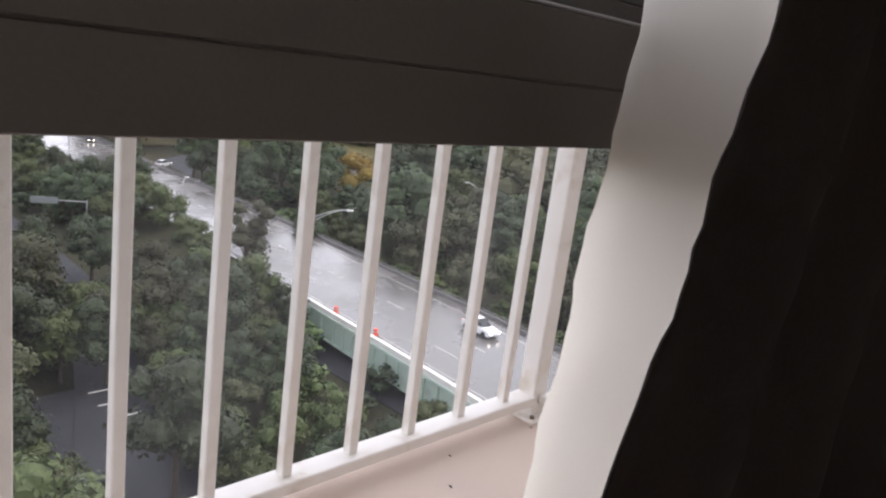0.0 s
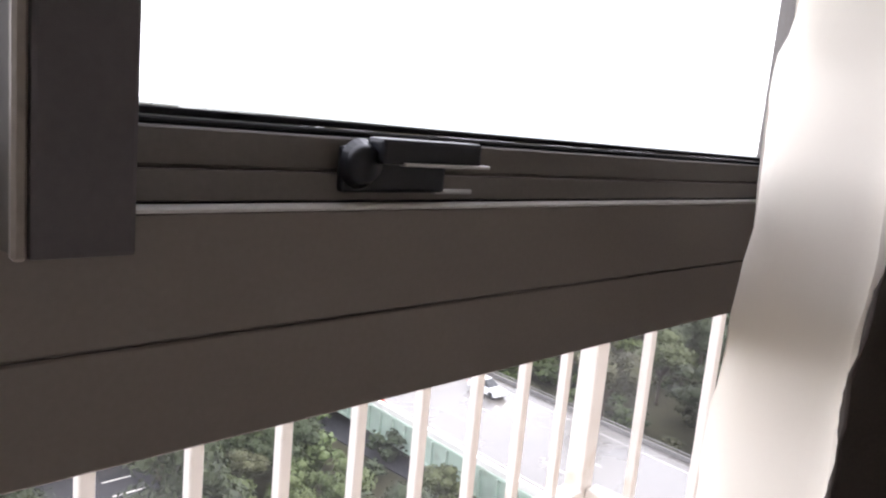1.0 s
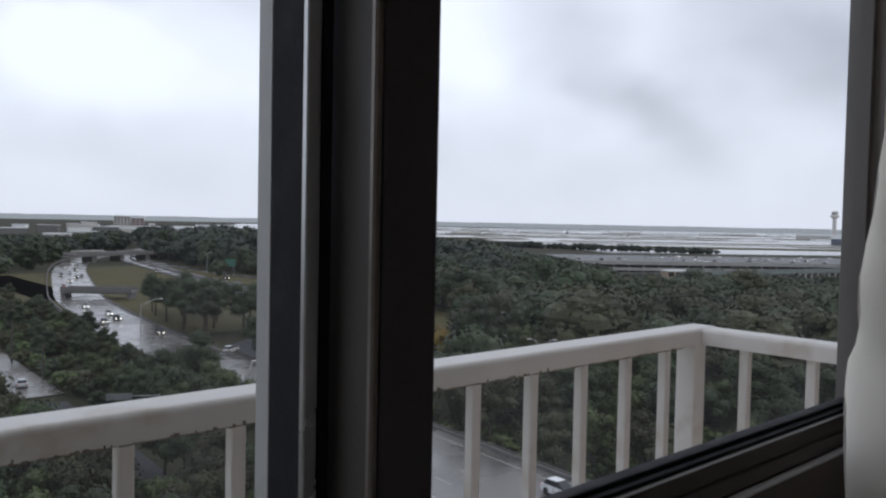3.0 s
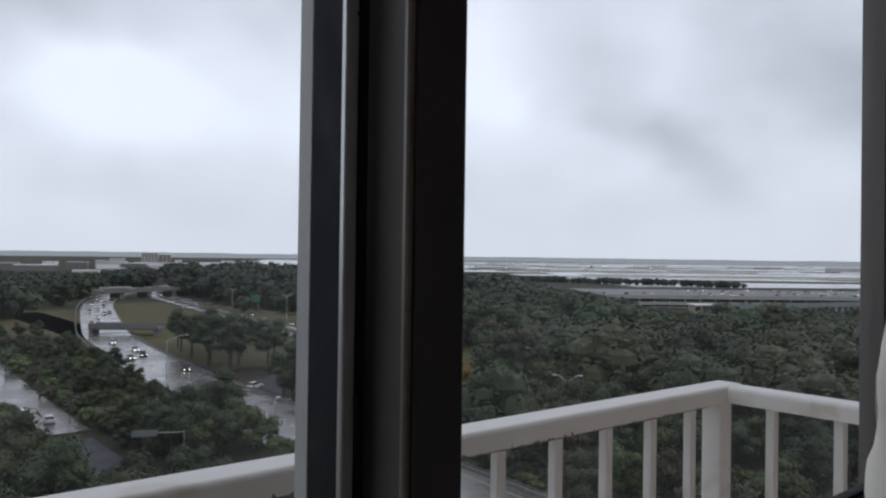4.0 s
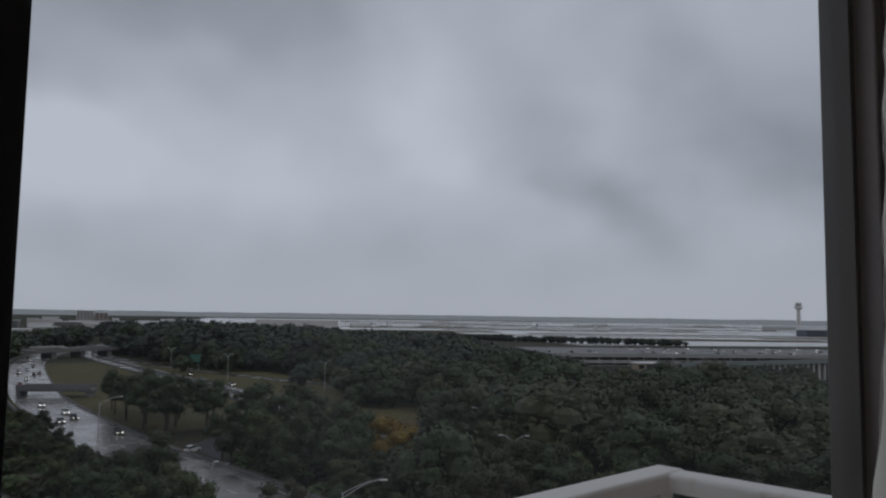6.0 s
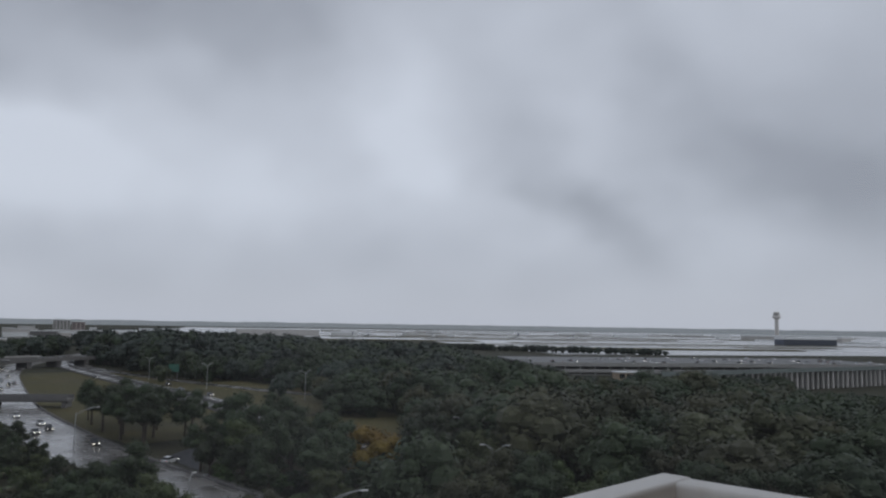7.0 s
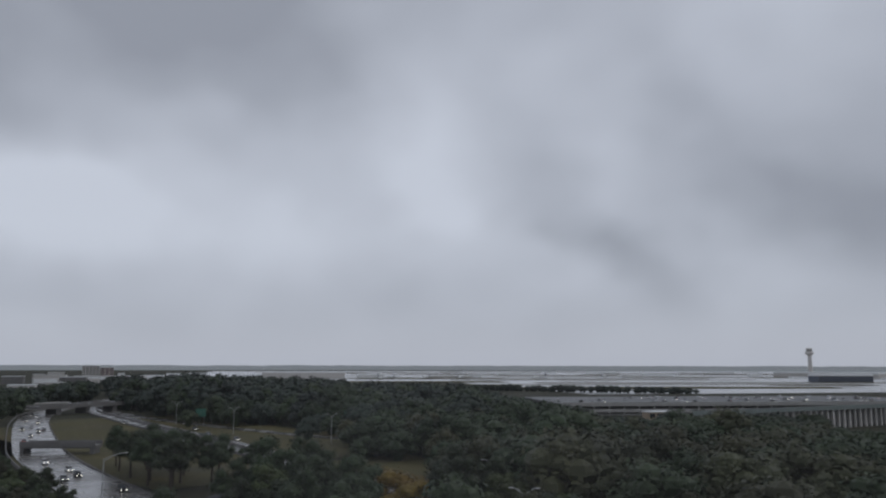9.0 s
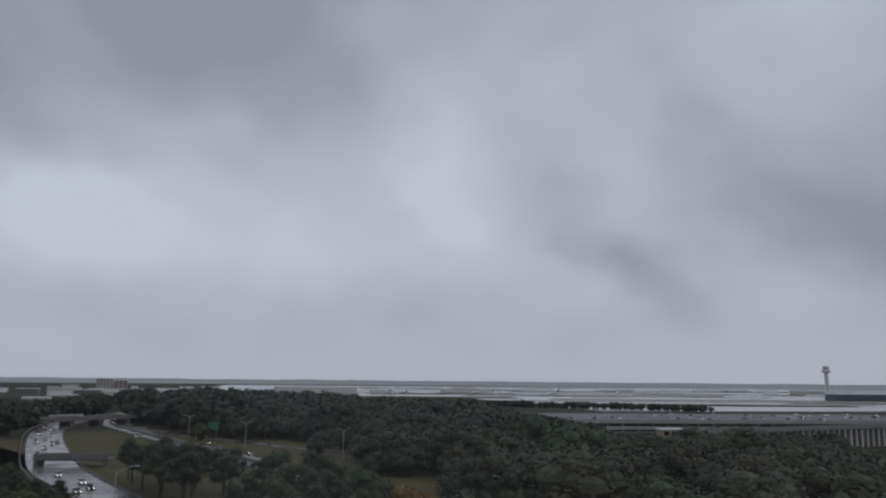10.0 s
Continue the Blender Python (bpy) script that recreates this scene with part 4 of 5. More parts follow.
wood(32, sector(108, 160, 36, 82), 9.0, MID, 0.7, 0.95, 8)


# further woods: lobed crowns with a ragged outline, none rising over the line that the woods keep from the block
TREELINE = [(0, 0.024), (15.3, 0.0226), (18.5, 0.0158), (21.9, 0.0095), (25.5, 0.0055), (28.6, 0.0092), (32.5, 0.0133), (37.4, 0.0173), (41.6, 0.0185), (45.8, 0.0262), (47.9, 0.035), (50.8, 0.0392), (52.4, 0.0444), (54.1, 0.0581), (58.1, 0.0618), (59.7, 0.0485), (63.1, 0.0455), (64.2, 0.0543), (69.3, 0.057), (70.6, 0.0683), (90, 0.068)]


def crown_model(seed, leaves, size, lobes):
    """One crown one metre high and about one wide: lobes on a rough dome, each a dark core under many leaf sprays."""
    rng = random.Random(seed)
    quads = []
    for i in range(lobes):
        a, f = i * 2.4 + rng.uniform(-0.5, 0.5), math.sqrt((i + 0.4) / lobes)
        lr = rng.uniform(0.11, 0.22)
        cx, cy, cz = 0.36 * f * math.cos(a), 0.36 * f * math.sin(a), 0.80 - 0.42 * f * f - rng.uniform(0.0, 0.16)
        rings = [[Vector((cx + 0.70 * lr * math.sin(t) * math.cos(k * 1.0472), cy + 0.70 * lr * math.sin(t) * math.sin(k * 1.0472), cz + 0.70 * lr * math.cos(t))) for k in range(6)] for t in (0.25, 0.95, 1.65, 2.5)]
        for p, q in zip(rings, rings[1:]):
            quads += [(p[k], q[k], q[(k + 1) % 6], p[(k + 1) % 6]) for k in range(6)]
        quads.append((rings[0][0], rings[0][1], rings[0][3], rings[0][4]))
        for _ in range(leaves // lobes):
            d = Vector((rng.gauss(0, 1), rng.gauss(0, 1), rng.gauss(0.35, 0.9))).normalized()
            c = Vector((cx, cy, cz)) + d * lr * rng.uniform(0.85, 1.16) * (1 + 0.25 * noise.noise(d * 2.5 + Vector((i, seed, 0))))
            n = (d + Vector((rng.gauss(0, 0.4), rng.gauss(0, 0.4), 0.2 + rng.gauss(0, 0.4)))).normalized()
            u = n.orthogonal().normalized(); v = n.cross(u)
            g = rng.uniform(0, 6.283)
            u, v = u * math.cos(g) + v * math.sin(g), v * math.cos(g) - u * math.sin(g)
            h = size * rng.uniform(0.6, 1.35)
            quads.append((c - u * h, c + v * h * 0.6, c + u * h, c - v * h * 0.6))
    for k in range(6):      # leaf-coloured cone under the crown, down to the ground, standing in for trunk shade
        t0, t1 = k * 1.0472, (k + 1) * 1.0472
        lo, hi = 0.10, 0.26
        quads.append((Vector((lo * math.cos(t0), lo * math.sin(t0), 0)), Vector((lo * math.cos(t1), lo * math.sin(t1), 0)), Vector((hi * math.cos(t1), hi * math.sin(t1), 0.45)), Vector((hi * math.cos(t0), hi * math.sin(t0), 0.45))))
    return np.array([[tuple(p) for p in q] for q in quads], dtype=np.float64).reshape(-1, 3)


def far_woods():
    rng = random.Random(9)
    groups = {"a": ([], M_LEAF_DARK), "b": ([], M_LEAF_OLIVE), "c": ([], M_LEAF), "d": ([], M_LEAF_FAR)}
    full = [crown_model(60 + i, 1700, 0.027, 22) for i in range(5)]
    mid = [crown_model(70 + i, 720, 0.038, 16) for i in range(5)]
    thin = [crown_model(80 + i, 220, 0.062, 10) for i in range(5)]

    def tuft(x, y, h, w, key, models):
        m = models[rng.randrange(len(models))]
        a = rng.uniform(0, 6.283)
        ca, sa = math.cos(a) * w, math.sin(a) * w
        p = np.empty_like(m)
        p[:, 0], p[:, 1], p[:, 2] = x + ca * m[:, 0] - sa * m[:, 1], y + sa * m[:, 0] + ca * m[:, 1], GZ + h * m[:, 2]
        groups[key][0].append(p)

    def scatter(n, r0, r1, a0, a1, h0, h1, keys, models, gap=0.0):
        spots = []
        for _ in range(n):
            r, b = math.sqrt(rng.uniform(r0 * r0, r1 * r1)), rng.uniform(a0, a1)
            x, y = r * math.sin(radians(b)), r * math.cos(radians(b))
            if r < 600 and (not free(x, y, 4) or any((x - p) ** 2 + (y - q) ** 2 < (0.45 * (9 + c)) ** 2 for p, q, c in placed)):
                continue
            if dist_to(MOTOR_F, x, y) < 16 or dist_to(MOTOR2_F, x, y) < 13 or dist_to(MOTOR3_F, x, y) < 9 or any((x - p) ** 2 + (y - q) ** 2 < gap * gap for p, q in spots) or (x > 352 and y < 330 and r < 720):
                continue
            f = 0.5 + 1.5 * noise.noise(Vector((x * 0.026, y * 0.022, 4.0))) + rng.uniform(-0.22, 0.22)
            h = h0 + (h1 - h0) * min(1.15, max(0.0, f))
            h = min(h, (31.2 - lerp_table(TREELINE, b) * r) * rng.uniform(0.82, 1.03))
            if h < 4.0:
                continue
            if gap:
                spots.append((x, y))
            tuft(x, y, h, max(h, 7.0) * rng.uniform(1.1, 1.5), rng.choice(keys), models)
    scatter(1000, 110, 215, 43, 82, 12.0, 20.0, "aabb", full, 11.0)
    scatter(1900, 205, 335, 36, 82, 9.0, 19.0, "aab", mid, 10.0)
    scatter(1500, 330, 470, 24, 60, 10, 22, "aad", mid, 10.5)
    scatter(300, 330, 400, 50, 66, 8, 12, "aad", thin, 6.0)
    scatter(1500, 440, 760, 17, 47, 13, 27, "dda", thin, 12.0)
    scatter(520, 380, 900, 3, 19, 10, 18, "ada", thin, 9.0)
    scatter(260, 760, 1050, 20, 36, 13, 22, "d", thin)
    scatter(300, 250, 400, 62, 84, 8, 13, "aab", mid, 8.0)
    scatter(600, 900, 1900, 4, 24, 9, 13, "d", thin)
    made = 0
    for _ in range(6000):      # undergrowth and shrubs between the near trees
        if made > 620:
            break
        x, y = rng.choice(((rng.uniform(2, 46), rng.uniform(12, 150)), (rng.uniform(66, 118), rng.uniform(5, 150)), (rng.uniform(34, 58), rng.uniform(60, 260))))
        if not free(x, y, -1.0):
            continue
        made += 1
        h = rng.uniform(1.6, 4.2)
        tuft(x, y, h, h * rng.uniform(1.1, 1.7), rng.choice("abcc"), thin)
    for i in range(16):      # tall trees before the viaduct
        b = radians(62.8 + 0.42 * i + rng.uniform(-0.15, 0.15))
        r, h = rng.uniform(375, 396), rng.uniform(9.0, 12.0)
        tuft(r * math.sin(b), r * math.cos(b), h, h * rng.uniform(1.0, 1.4), rng.choice("aad"), mid)
    for i in range(150):      # the row of trees before the apron
        f = i / 149
        x, y = 690 + 110 * f + rng.uniform(-8, 8), 735 - 290 * f + rng.uniform(-8, 8)
        h = rng.uniform(5.5, 9.5)
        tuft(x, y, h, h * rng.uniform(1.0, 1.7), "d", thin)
    for key, (crowns, m) in groups.items():
        co = np.concatenate(crowns)
        k = len(co) // 4
        me = bpy.data.meshes.new("far_woods")
        me.vertices.add(4 * k); me.loops.add(4 * k); me.polygons.add(k)
        me.vertices.foreach_set("co", co.ravel())
        me.loops.foreach_set("vertex_index", np.arange(4 * k, dtype=np.int32))
        me.polygons.foreach_set("loop_start", np.arange(0, 4 * k, 4, dtype=np.int32))
        me.update(calc_edges=True)
        me.materials.append(m)
        tagged(new("far_woods", me), "dark far woods stretching to the airfield", "woods", kind="stuff")


far_woods()


# ---- lamps, signs, fences ----
def street_lamp(x, y, z, height, reach, turn, double=False, label="grey steel street lamp with a long curved arm"):
    root = tagged(empty("street_lamp", pose(x, y, z, 0, 0, turn)), label, "street lamp", "motorway lamps")
    bm = bmesh.new(); tube(bm, (0, 0, -0.2), (0, 0, height - 1.2), 0.13, 0.08, 8); part("pole", bm, M_STEEL, root)
    for s in ((1, -1) if double else (1,)):
        for dz in (0.0, -0.55):
            bm = bmesh.new()
            prev = (0, 0, height - 1.3 + dz)
            for i in range(1, 7):
                f = i / 6
                cur = (s * reach * f, 0, height - 1.3 + dz + (1.3 - dz * 0.9) * math.sin(f * math.pi / 2))
                tube(bm, prev, cur, 0.05, 0.045, 6)
                prev = cur
            part("arm", bm, M_STEEL, root)
        part("lamp_head", boxes((s * reach - 0.15, -0.16, height - 0.16, s * reach + 0.65 * s, 0.16, height + 0.02) if s > 0 else (s * reach - 0.65, -0.16, height - 0.16, s * reach + 0.15, 0.16, height + 0.02), bevel=0.04), M_OUTER, root, "pale lamp head")
    return root


street_lamp(51.0, 69.8, -26.0, 9.0, 4.4, -26)
street_lamp(67.6, 189, -29.7, 10.5, 4.5, -10)
street_lamp(57.0, 112, -28.6, 6.8, 0.8, 20, label="grey steel street lamp with a short arm")
street_lamp(101, 88.5, -30.0, 11.0, 2.0, -49, True)
street_lamp(126.0, 119.0, -30.0, 11.0, 2.2, -45, True)
street_lamp(172, 222, -30.0, 9.0, 2.5, 30)
street_lamp(183, 262, -30.0, 12.0, 2.5, 10, True)
street_lamp(176, 330, -30.0, 12.0, 2.5, 10, True)
street_lamp(180, 400, -30.0, 12.0, 2.5, 10, True)


def gantry_sign(x, y, z, w, h, turn, up, label, material):
    root = tagged(empty("road_sign", pose(x, y, z, 0, 0, turn)), label, "road sign")
    part("panel", boxes((-w / 2, -0.05, up, w / 2, 0.05, up + h), bevel=0.02), material, root)
    for s in (-0.35, 0.35):
        bm = bmesh.new(); tube(bm, (s * w, 0.12, -0.2), (s * w, 0.12, up + h * 0.9), 0.09, 0.08, 8); part("post", bm, M_STEEL, root)


sign = tagged(empty("road_sign", pose(40.5, 107, GZ, 0, 0, 158)), "bare back of a sign on a cantilever arm", "road sign")
bm = bmesh.new(); tube(bm, (0, 0, -0.2), (0, 0, 6.2), 0.1, 0.08, 8); part("post", bm, M_STEEL, sign)
bm = bmesh.new(); tube(bm, (0, 0, 5.9), (4.0, 0, 6.0), 0.06, 0.05, 6); part("arm", bm, M_STEEL, sign)
part("panel", boxes((3.6, -0.05, 5.5, 7.0, 0.05, 6.4), bevel=0.02), M_SIGNBACK, sign)
gantry_sign(101, 100, GZ, 1.4, 1.8, -40, 7.2, "grey back of a road sign among the trees", M_SIGNBACK)
gantry_sign(222, 300, GZ, 9, 4, -35, 6, "green motorway direction sign", M_SIGN)
gantry_sign(240, 290, GZ, 8, 4, -35, 6, "green motorway direction sign", M_SIGN)
gantry_sign(184, 380, GZ, 5, 4, -30, 5, "green motorway direction sign", M_SIGN)


def utility_pole(x, y, h):
    root = tagged(empty("utility_pole", pose(x, y, GZ)), "dark timber utility pole beside the service road", "pole", "poles by the service road")
    bm = bmesh.new(); tube(bm, (0, 0, -0.3), (0, 0, h), 0.2, 0.14, 8); part("pole", bm, M_DARKPOLE, root)
    part("crossarm", boxes((-0.9, -0.08, h - 0.8, 0.9, 0.08, h - 0.62)), M_DARKPOLE, root)


for px, py, ph in ((37.2, 215, 10), (37.0, 178, 9), (37.5, 156, 7)):
    utility_pole(px, py, ph)


def board_fence():
    root = tagged(empty("board_fence", pose(0, 0, 0)), "brown upright board fence above the lot", "fence")
    a, b = Vector((38.5, 106, GZ)), Vector((44.5, 79, GZ))
    n = 70
    d = (b - a).normalized()
    m0 = Matrix.Rotation(math.atan2(d.y, d.x), 4, "Z")
    src = None
    for i in range(n):
        m = Matrix.Translation(a.lerp(b, i / (n - 1))) @ m0
        if src is None:
            src = part("board", boxes((-0.17, -0.03, 0, 0.17, 0.03, 2.3), bevel=0.012), M_FENCE, root); src.matrix_basis = m
        else:
            share("board", src, root, m)
    bm = bmesh.new()
    for z in (0.6, 1.8):
        tube(bm, tuple(a + Vector((0.06, 0, z))), tuple(b + Vector((0.06, 0, z))), 0.06, 0.06, 6)
    part("rails", bm, M_FENCE, root)


board_fence()
# bay lines of the lot
bm = bmesh.new()
for i in range(5):
    y = 50 + 2.6 * i
    box(bm, 22.2 + 0.2 * i, y, GZ + 0.1, 25.2, y + 0.2, GZ + 0.235)
tagged(part("bay_lines", bm, M_PARAPET), "white painted parking bay lines", "road marking", kind="stuff")


# ---- vehicles ----
def car_source(paint, label, tall=1.0, long=1.0, lights=True):
    root = tagged(empty("car"), label, "car", "cars on the roads")
    L2, W2 = 2.25 * long, 0.9
    def shell(rows, inset):
        bm = bmesh.new()
        rings = []
        for x, z0, z1, w in rows:
            rings.append([bm.verts.new(p) for p in ((x, -w, z0), (x, w, z0), (x, w * inset, z1), (x, -w * inset, z1))])
        for a, b in zip(rings, rings[1:]):
            for i in range(4):
                bm.faces.new((a[i], a[(i + 1) % 4], b[(i + 1) % 4], b[i]))
        bm.faces.new(rings[0][::-1]); bm.faces.new(rings[-1])
        bmesh.ops.recalc_face_normals(bm, faces=bm.faces)
        bmesh.ops.bevel(bm, geom=list(bm.edges), offset=0.05, segments=2, affect="EDGES")
        return bm
    part("body", shell([(-L2, 0.32, 0.80, W2 * 0.9), (-L2 * 0.9, 0.24, 0.95, W2), (-L2 * 0.2, 0.22, 0.98, W2), (L2 * 0.35, 0.22, 0.95, W2), (L2 * 0.9, 0.24, 0.80, W2 * 0.97), (L2, 0.34, 0.66, W2 * 0.85)], 0.93), paint, root)
    part("cabin", shell([(-L2 * 0.86, 0.93, 1.0, 0.78), (-L2 * 0.66, 0.93, 1.40 * tall, 0.78), (L2 * 0.02, 0.93, 1.46 * tall, 0.78), (L2 * 0.42, 0.93, 0.99, 0.76)], 0.80), M_CARGLASS, root, "dark glazed cabin")
    part("roof", shell([(-L2 * 0.66, 1.385 * tall, 1.43 * tall, 0.63), (0.02, 1.43 * tall, 1.49 * tall, 0.63)], 0.95), paint, root)
    src = None
    for sx in (-0.6, 0.6):
        for sy in (-0.8, 0.8):
            m = pose(sx * L2, sy, 0.33)
            if src is None:
                bm = bmesh.new(); tube(bm, (0, -0.11, 0), (0, 0.11, 0), 0.33, 0.33, 14); src = part("wheel", bm, M_TYRE, root); src.matrix_basis = m
            else:
                share("wheel", src, root, m)
    if lights:
        for sy in (-0.6, 0.6):
            part("headlight", boxes((L2 - 0.06, sy - 0.16, 0.58, L2 + 0.015, sy + 0.16, 0.70), bevel=0.02), M_LIGHT, root, "lit headlight")
    for sy in (-0.68, 0.68):
        part("tail_light", boxes((-L2 - 0.015, sy - 0.12, 0.68, -L2 + 0.08, sy + 0.12, 0.84), bevel=0.02), M_RED, root)
    return root


CARS = [car_source(CAR_PAINTS[0], "white car with lit headlights on the wet road", 1.05), car_source(CAR_PAINTS[1], "black car on the wet road", 1.1), car_source(CAR_PAINTS[2], "dark grey car on the wet road"), car_source(CAR_PAINTS[3], "silver car on the wet road", lights=False), car_source(CAR_PAINTS[4], "dark red car on the wet road", lights=False)]
car_used = [False] * len(CARS)


def put_car(kind, x, y, z, turn, label=""):
    m = pose(x, y, z, 0, 0, turn)
    if car_used[kind]:
        c = copy_thing(CARS[kind], m)
    else:
        c = CARS[kind]; c.matrix_basis = m; car_used[kind] = True
    if label:
        tagged(c, label)
    return c


def car_on(line, y, off, kind, towards=True, label=""):
    pts = along([tuple(p) for p in line], 1.0)
    i = min(range(len(pts) - 1), key=lambda k: abs(pts[k].y - y))
    p, d = pts[i], (pts[i + 1] - pts[i]).normalized()
    q = p + Vector((d.y, -d.x, 0)) * off
    put_car(kind, q.x, q.y, q.z + 0.02, math.degrees(math.atan2(d.y, d.x)) + (180 if towards else 0), label)


car_on(MOTOR, 49, 3.9, 0, True, "white hatchback with lit headlights on the wet motorway")
for y, off, k, tw in ((232, 1.0, 1, True), (226, -3.5, 2, True), (246, 1.2, 0, True), (268, -2.0, 0, True), (196, 4.5, 1, True), (345, -4, 4, True), (372, -1, 2, True), (395, 2.5, 1, True), (410, -4, 1, True), (425, 0, 3, True), (450, 3, 1, True), (468, -3, 2, True), (500, 1, 0, True), (520, -3, 1, True), (405, 5, 2, False)):
    car_on(MOTOR, y, off, k, tw)
for y, off, k in ((300, 9, 2), (330, 7, 3), (360, 11, 1), (270, -9, 0), (420, -8, 2)):
    car_on(MOTOR2, y, off, k)
for x, y, a, k in ((69.5, 152, 60, 0), (72.5, 146, 62, 0), (75.5, 141, 60, 3), (79, 164, 30, 0), (33, 152, 80, 3), (30.5, 160, 85, 0), (120, 186, 10, 0), (112, 184, 12, 3), (137, 196, 20, 0), (104, 178, 20, 2)):
    put_car(k, x, y, GZ + 0.22, a, "parked car beside the slip road")


# ---- bridges and buildings in the distance ----
def overpass():
    root = tagged(empty("overpass", pose(89, 301, -1.8, 0, 0, -39)), "dark concrete overpass crossing the motorway", "bridge")
    part("parapet", boxes((-9, -3.6, -25.6, 17, -3.2, -23.7)), M_DARKCONC, root)
    part("parapet", boxes((-9, 3.2, -25.6, 17, 3.6, -23.9)), M_DARKCONC, root)
    part("deck", boxes((-9, -3.2, -26.1, 17, 3.2, -25.1)), M_DARKCONC, root)
    for x in (-9, 15):
        part("pier", boxes((x, -3, GZ + 1.8, x + 1.4, 3, -26.1)), M_DARKCONC, root)


def flyover():
    root = tagged(empty("flyover", pose(195, 545, -1.2, 0, 0, 22)), "concrete flyover on piers with traffic on it", "bridge")
    part("deck", boxes((-55, -6, -24.6, 45, 6, -23.2)), M_DARKCONC, root)
    part("parapet", boxes((-55, -6.3, -24.8, 45, -6, -22.2)), M_DARKCONC, root)
    part("parapet", boxes((-55, 6, -24.8, 45, 6.3, -22.2)), M_DARKCONC, root)
    for x in (-42, -20, 2, 24):
        part("pier", boxes((x, -5, GZ + 1.2, x + 3.5, 5, -24.6)), M_DARKCONC, root)


overpass(); flyover()
bm = boxes((110, 600, GZ, 190, 608, -25.5))
tagged(part("retaining_wall", bm, M_CONC), "pale concrete retaining wall behind the bend", "wall", kind="structure")
for x, y, k in ((175, 533, 0), (183, 538, 3), (200, 545, 0), (215, 550, 2), (168, 531, 0)):
    put_car(k, x, y, -24.35, 202)


def garage():
    root = tagged(empty("parking_garage", pose(430, 286, 0, 0, 0, -36)), "long low grey parking garage with cars on its roof", "parking garage")
    part("roof_deck", boxes((-45, -4, -23.4, 230, 105, -22.6)), M_DECK, root, "dull grey roof deck")
    for z in (-29.9, -26.6):
        part("floor_slab", boxes((-45, -4, z, 230, 60, z + 0.5)), M_CONC, root)
    part("parapet", boxes((-45.3, -4.5, -24.2, 230, -4, -21.7)), M_CONC, root, "pale grey roof parapet")
    part("parapet", boxes((-45.3, -4.5, -28.0, 230, -4, -26.4)), M_CONC, root)
    src = None
    for i in range(28):
        m = pose(-44 + i * 10, -3.4, GZ)
        if src is None:
            src = part("column", boxes((0, 0, 0, 0.8, 0.8, 6.6)), M_CONC, root); src.matrix_basis = m
        else:
            share("column", src, root, m)
    part("back_wall", boxes((-45, 104, GZ, 230, 105, -23.4)), M_DARKCONC, root)
    return root.matrix_basis.copy()


G = garage()
rng_c = random.Random(3)
for i in range(64):
    p = G @ Vector((rng_c.uniform(-35, 220), rng_c.choice((4, 16, 30, 46, 64, 84)) + rng_c.uniform(-1, 1), -22.55))
    put_car(rng_c.choice((0, 0, 0, 3, 3, 2, 1)), p.x, p.y, p.z, -36 + 90 + rng_c.choice((0, 180)), "parked car on the garage roof")


def viaduct():
    root = tagged(empty("rail_viaduct", pose(350, 176, 0, 0, 0, -14)), "long pale concrete rail viaduct on slim piers", "viaduct")
    part("deck", boxes((-30, -4, -20.6, 330, 4, -19.2)), M_DARKCONC, root)
    part("edge_beam", boxes((-30, -4.4, -20.8, 330, -4.0, -18.6)), M_BEAM, root, "dull grey-green edge beam")
    src = None
    for i in range(80):
        m = pose(-28 + i * 4.5, -3.0, GZ)
        if src is None:
            src = part("pier", boxes((-0.55, -0.5, 0, 0.55, 0.6, 9.4)), M_PALE, root); src.matrix_basis = m
        else:
            share("pier", src, root, m)
    part("back_panel", boxes((-30, 3.4, GZ, 330, 3.9, -20.6)), M_DARKCONC, root)


viaduct()


def block(name, x, y, w, d, h, turn, material, label, category="building", windows=0, roof=M_WHITEROOF):
    root = tagged(empty(name, pose(x, y, GZ, 0, 0, turn)), label, category)
    part("wall", boxes((-w / 2, -d / 2, 0, w / 2, d / 2, h)), material, root)
    part("roof", boxes((-w / 2 - 0.5, -d / 2 - 0.5, h, w / 2 + 0.5, d / 2 + 0.5, h + (4.0 if category == "terminal" else max(0.6, h * 0.06)))), roof, root)
    src = None
    rows = max(1, int(h / 3.6))
    for j in range(rows if windows else 0):
        for i in range(windows):
            m = pose(-w / 2 + (i + 0.5) * w / windows, -d / 2 - 0.03, (j + 0.35) * h / rows)
            if src is None:
                src = part("window", boxes((-w / windows * 0.36, -0.1, 0, w / windows * 0.36, 0.05, h / rows * 0.5)), M_CARGLASS, root); src.matrix_basis = m
            else:
                share("window", src, root, m)


block("depot_building", 405, 250, 14, 8, 4.5, -30, M_TAN, "small tan building among the trees", windows=3)
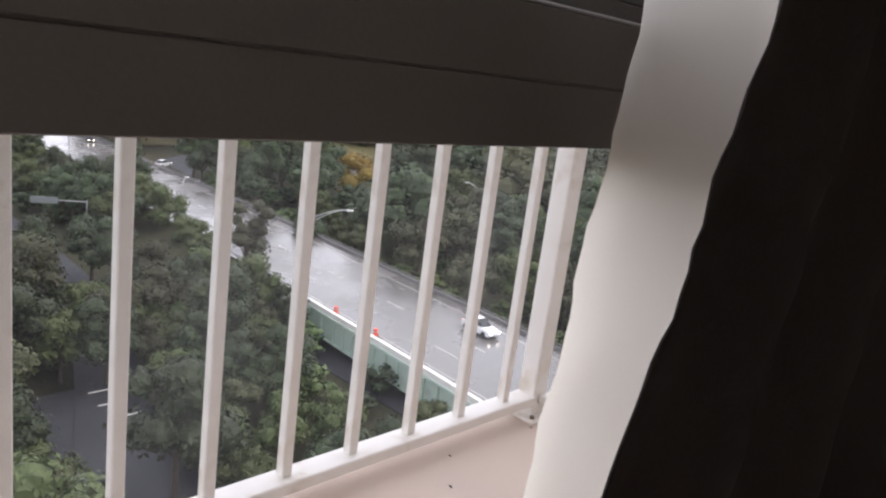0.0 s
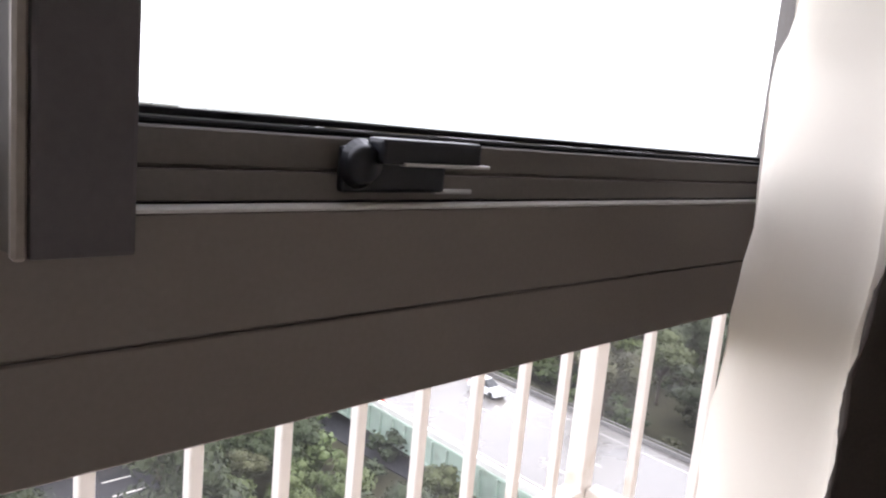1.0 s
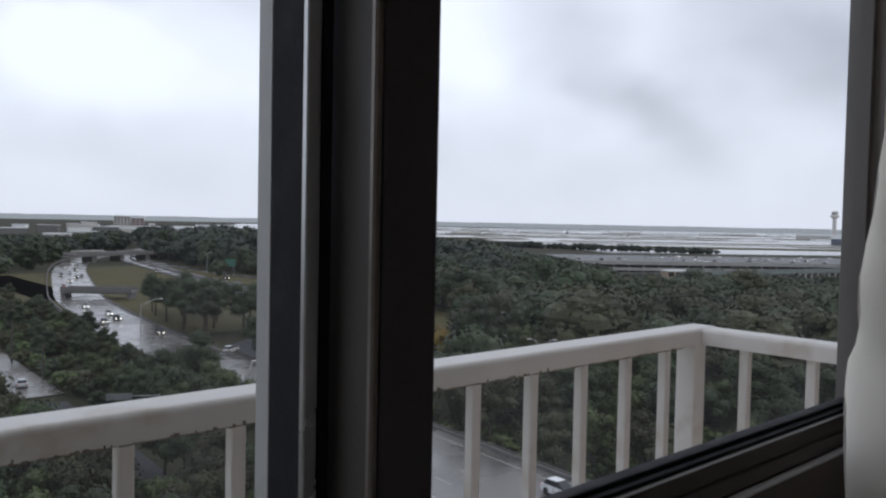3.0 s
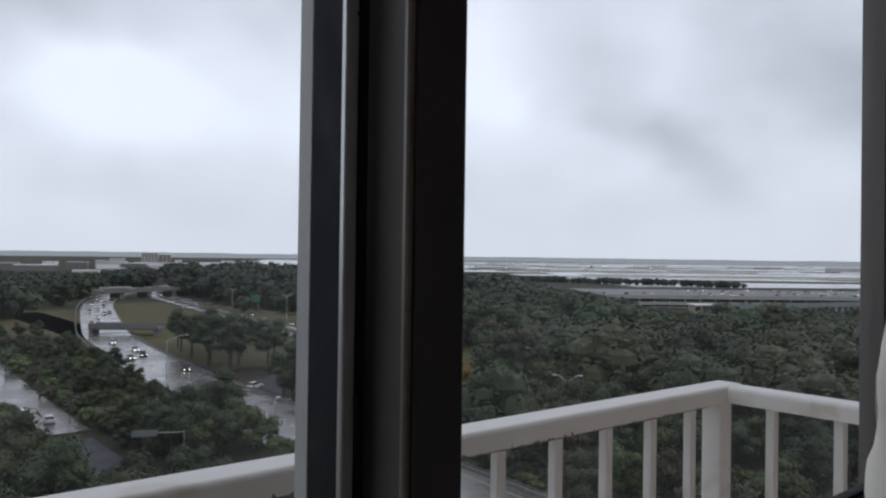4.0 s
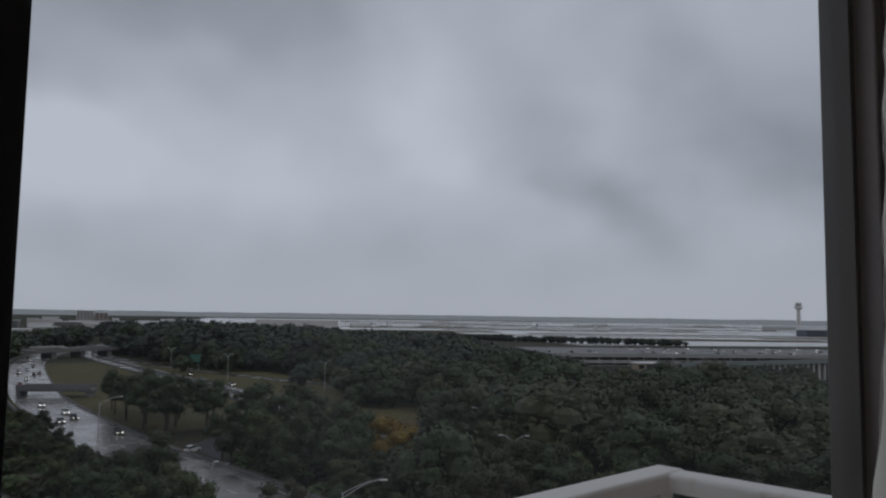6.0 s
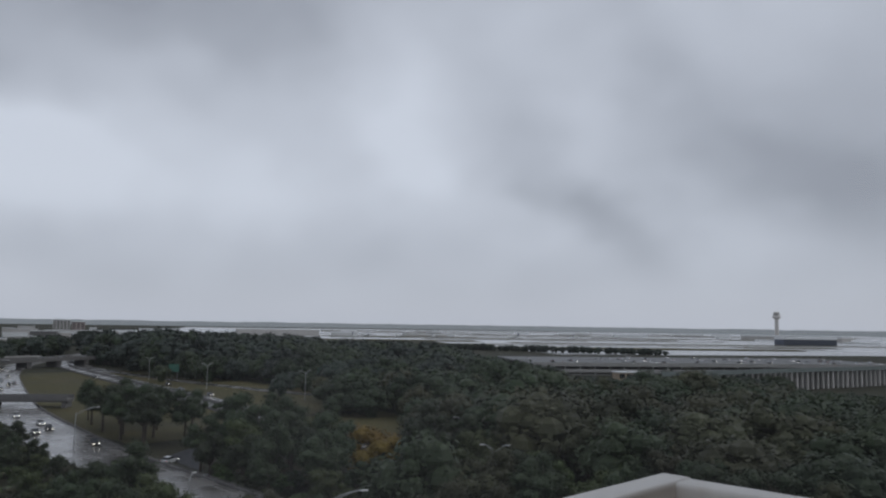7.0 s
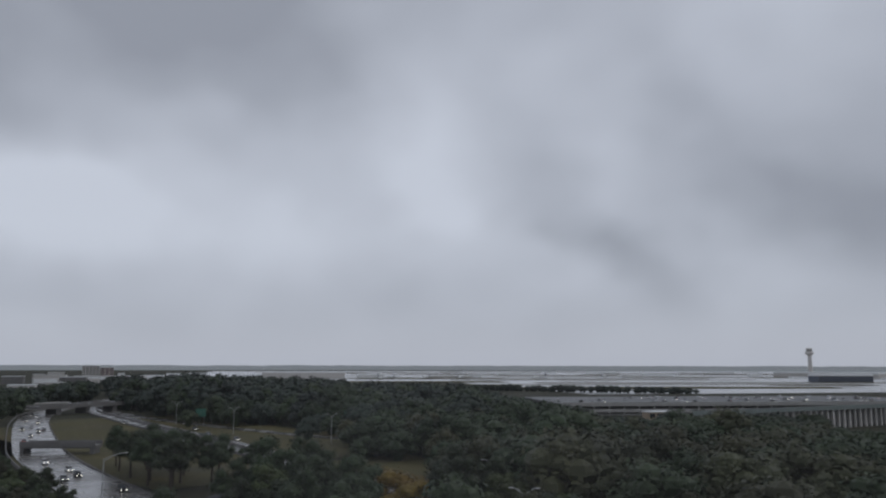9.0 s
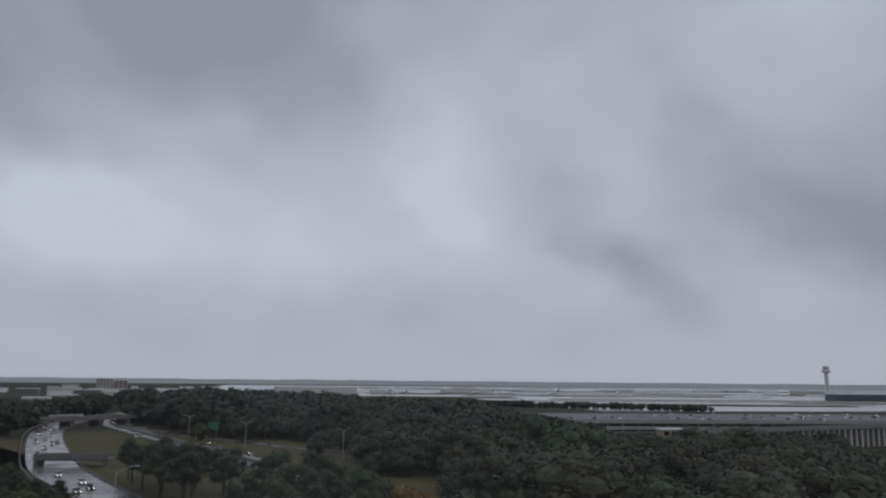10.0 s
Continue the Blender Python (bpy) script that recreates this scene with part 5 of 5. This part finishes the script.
# the airfield
tagged(part("apron", boxes((-40, -170, GZ - 0.3, 3300, 3000, GZ + 0.12), (-620, 420, GZ - 0.3, -40, 3000, GZ + 0.12)), M_TARMAC), "broad wet grey airfield apron", "airfield", kind="structure").matrix_basis = pose(820, 640, 0, 0, 0, -30)
bm = bmesh.new()
rng_a = random.Random(21)
for i in range(44):
    a, r = radians(rng_a.uniform(33, 74)), rng_a.uniform(1000, 3600)
    w, d = rng_a.uniform(60, 420), rng_a.uniform(5, 34)
    c = Vector((r * math.sin(a), r * math.cos(a), 0))
    u = Vector((math.cos(radians(-38)), math.sin(radians(-38)), 0)); v = Vector((-u.y, u.x, 0))
    q = [c - u * w - v * d, c + u * w - v * d, c + u * w + v * d, c - u * w + v * d]
    lo = [bm.verts.new((p.x, p.y, GZ + 0.13)) for p in q]; hi = [bm.verts.new((p.x, p.y, GZ + 0.3 + 0.02 * i)) for p in q]
    bm.faces.new(hi)
    for k in range(4):
        bm.faces.new((lo[k], lo[(k + 1) % 4], hi[(k + 1) % 4], hi[k]))
bmesh.ops.recalc_face_normals(bm, faces=bm.faces)
tagged(part("airfield_grass", bm, M_GRASS), "grass islands between the runways", "grass", kind="stuff")


def skyline():
    """A band of distance all along the horizon, its haze painted as a glowing grey-blue."""
    bm = bmesh.new()
    prev = None
    for i in range(361):
        a = radians(-10 + 110 * i / 360)
        h = -1.5 + 5 * noise.noise(Vector((i * 0.09, 3, 0))) + 3 * noise.noise(Vector((i * 0.5, 8, 0)))
        cur = (bm.verts.new((4780 * math.sin(a), 4780 * math.cos(a), GZ - 5)), bm.verts.new((4780 * math.sin(a), 4780 * math.cos(a), h)))
        if prev:
            bm.faces.new((prev[0], cur[0], cur[1], prev[1]))
        prev = cur
    m = glow_mat("haze_glow", (0.20, 0.222, 0.255), 1.0)
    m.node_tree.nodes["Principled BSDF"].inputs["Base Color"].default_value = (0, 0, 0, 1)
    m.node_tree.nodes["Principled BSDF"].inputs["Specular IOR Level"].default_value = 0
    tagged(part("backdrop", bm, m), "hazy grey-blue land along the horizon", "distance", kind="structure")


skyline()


def tower():
    root = tagged(empty("control_tower", pose(2437, 964, GZ)), "tall pale airport control tower with a wide cab", "control tower")
    bm = bmesh.new(); tube(bm, (0, 0, 0), (0, 0, 62), 6.5, 5.5, 16); part("shaft", bm, M_PALE, root)
    bm = bmesh.new(); tube(bm, (0, 0, 62), (0, 0, 69), 6, 13, 16); tube(bm, (0, 0, 69.02), (0, 0, 75), 13, 11, 16); part("collar", bm, M_PALE, root)
    bm = bmesh.new(); tube(bm, (0, 0, 75.02), (0, 0, 81), 7, 10, 16); part("cab", bm, M_CONC, root, "grey glazed cab")
    bm = bmesh.new(); tube(bm, (0, 0, 81.02), (0, 0, 85), 10.5, 7, 16); part("cap", bm, M_PALE, root)


tower()
block("terminal", 2160, 812, 300, 40, 11, 77, M_PALE, "long white-roofed airport terminal", "terminal")
block("terminal", 1609, 580, 122, 30, 12, -31, M_BLUE, "dark blue airport terminal with a white roof edge", "terminal", windows=24)
block("hangar", 1020, 1575, 190, 70, 14, -33, M_PALE, "pale airfield hangar beside the apron", "hangar")
block("hangar", 1160, 1500, 60, 50, 8, -33, M_WHITEROOF, "small white airfield hangar beside the apron", "hangar")
block("office_block", 596, 1762, 34, 26, 28, -18, M_PALE, "pale office block far beyond the motorway", windows=5)
block("office_block", 628, 1755, 26, 26, 25, -18, M_PINK, "pinkish brick block far beyond the motorway", windows=3)
block("depot_building", 585, 1650, 110, 30, 8, -18, M_PALE, "long low pale depot before the office block")
rng_b = random.Random(33)
for i in range(34):
    a, r = radians(rng_b.uniform(4, 26)), rng_b.uniform(950, 2100)
    block("low_building", r * math.sin(a), r * math.cos(a), rng_b.uniform(14, 48), rng_b.uniform(12, 25), rng_b.uniform(7, 13), -rng_b.uniform(5, 30), rng_b.choice((M_PALE, M_PALE, M_WHITEROOF, M_DARKCONC)), "low building on the edge of the town", windows=0)
for i in range(26):
    a, r = radians(rng_b.uniform(30, 74)), rng_b.uniform(1900, 3600)
    block("airport_building", r * math.sin(a), r * math.cos(a), rng_b.uniform(30, 130), rng_b.uniform(10, 30), rng_b.uniform(3, 6), -rng_b.uniform(30, 60), rng_b.choice((M_WHITEROOF, M_PALE, M_WHITEROOF)), "low airport building across the wet apron", windows=0)


def airliner(x, y, turn):
    root = tagged(empty("airliner", pose(x, y, GZ + 0.15, 0, 0, turn)), "white airliner parked on the wet apron", "airliner", "parked airliners")
    bm = bmesh.new()
    prev = None
    for px, r in ((-18, 0.4), (-14, 1.4), (-6, 2.0), (12, 2.0), (16, 1.5), (18.5, 0.3)):
        if prev:
            tube(bm, (prev[0], 0, 3.4), (px, 0, 3.4), prev[1], r, 12)
        prev = (px, r)
    part("fuselage", bm, M_WHITEROOF, root)
    for s in (-1, 1):
        bm = bmesh.new(); tube(bm, (2, 0, 3.0), (-6, s * 17, 4.2), 1.3, 0.4, 8); part("wing", bm, M_STEEL, root)
        bm = bmesh.new(); tube(bm, (3.5, s * 6, 2.2), (0, s * 6, 2.2), 1.0, 0.8, 10); part("engine", bm, M_STEEL, root)
    part("tail_fin", boxes((-18, -0.25, 4.5, -13.5, 0.25, 11.5), bevel=0.1), M_BLUE, root)
    bm = bmesh.new(); tube(bm, (10, 0, 0), (10, 0, 2), 0.3, 0.3, 8); tube(bm, (-2, -2.5, 0), (-2, -2.5, 2.5), 0.4, 0.4, 8); tube(bm, (-2, 2.5, 0), (-2, 2.5, 2.5), 0.4, 0.4, 8); part("gear", bm, M_TYRE, root)


for x, y, a in ((1095, 1372, 20), (1236, 1380, 200), (1180, 1440, 70), (1300, 1330, 30), (1500, 1250, 160), (1700, 1200, 15)):
    airliner(x, y, a)
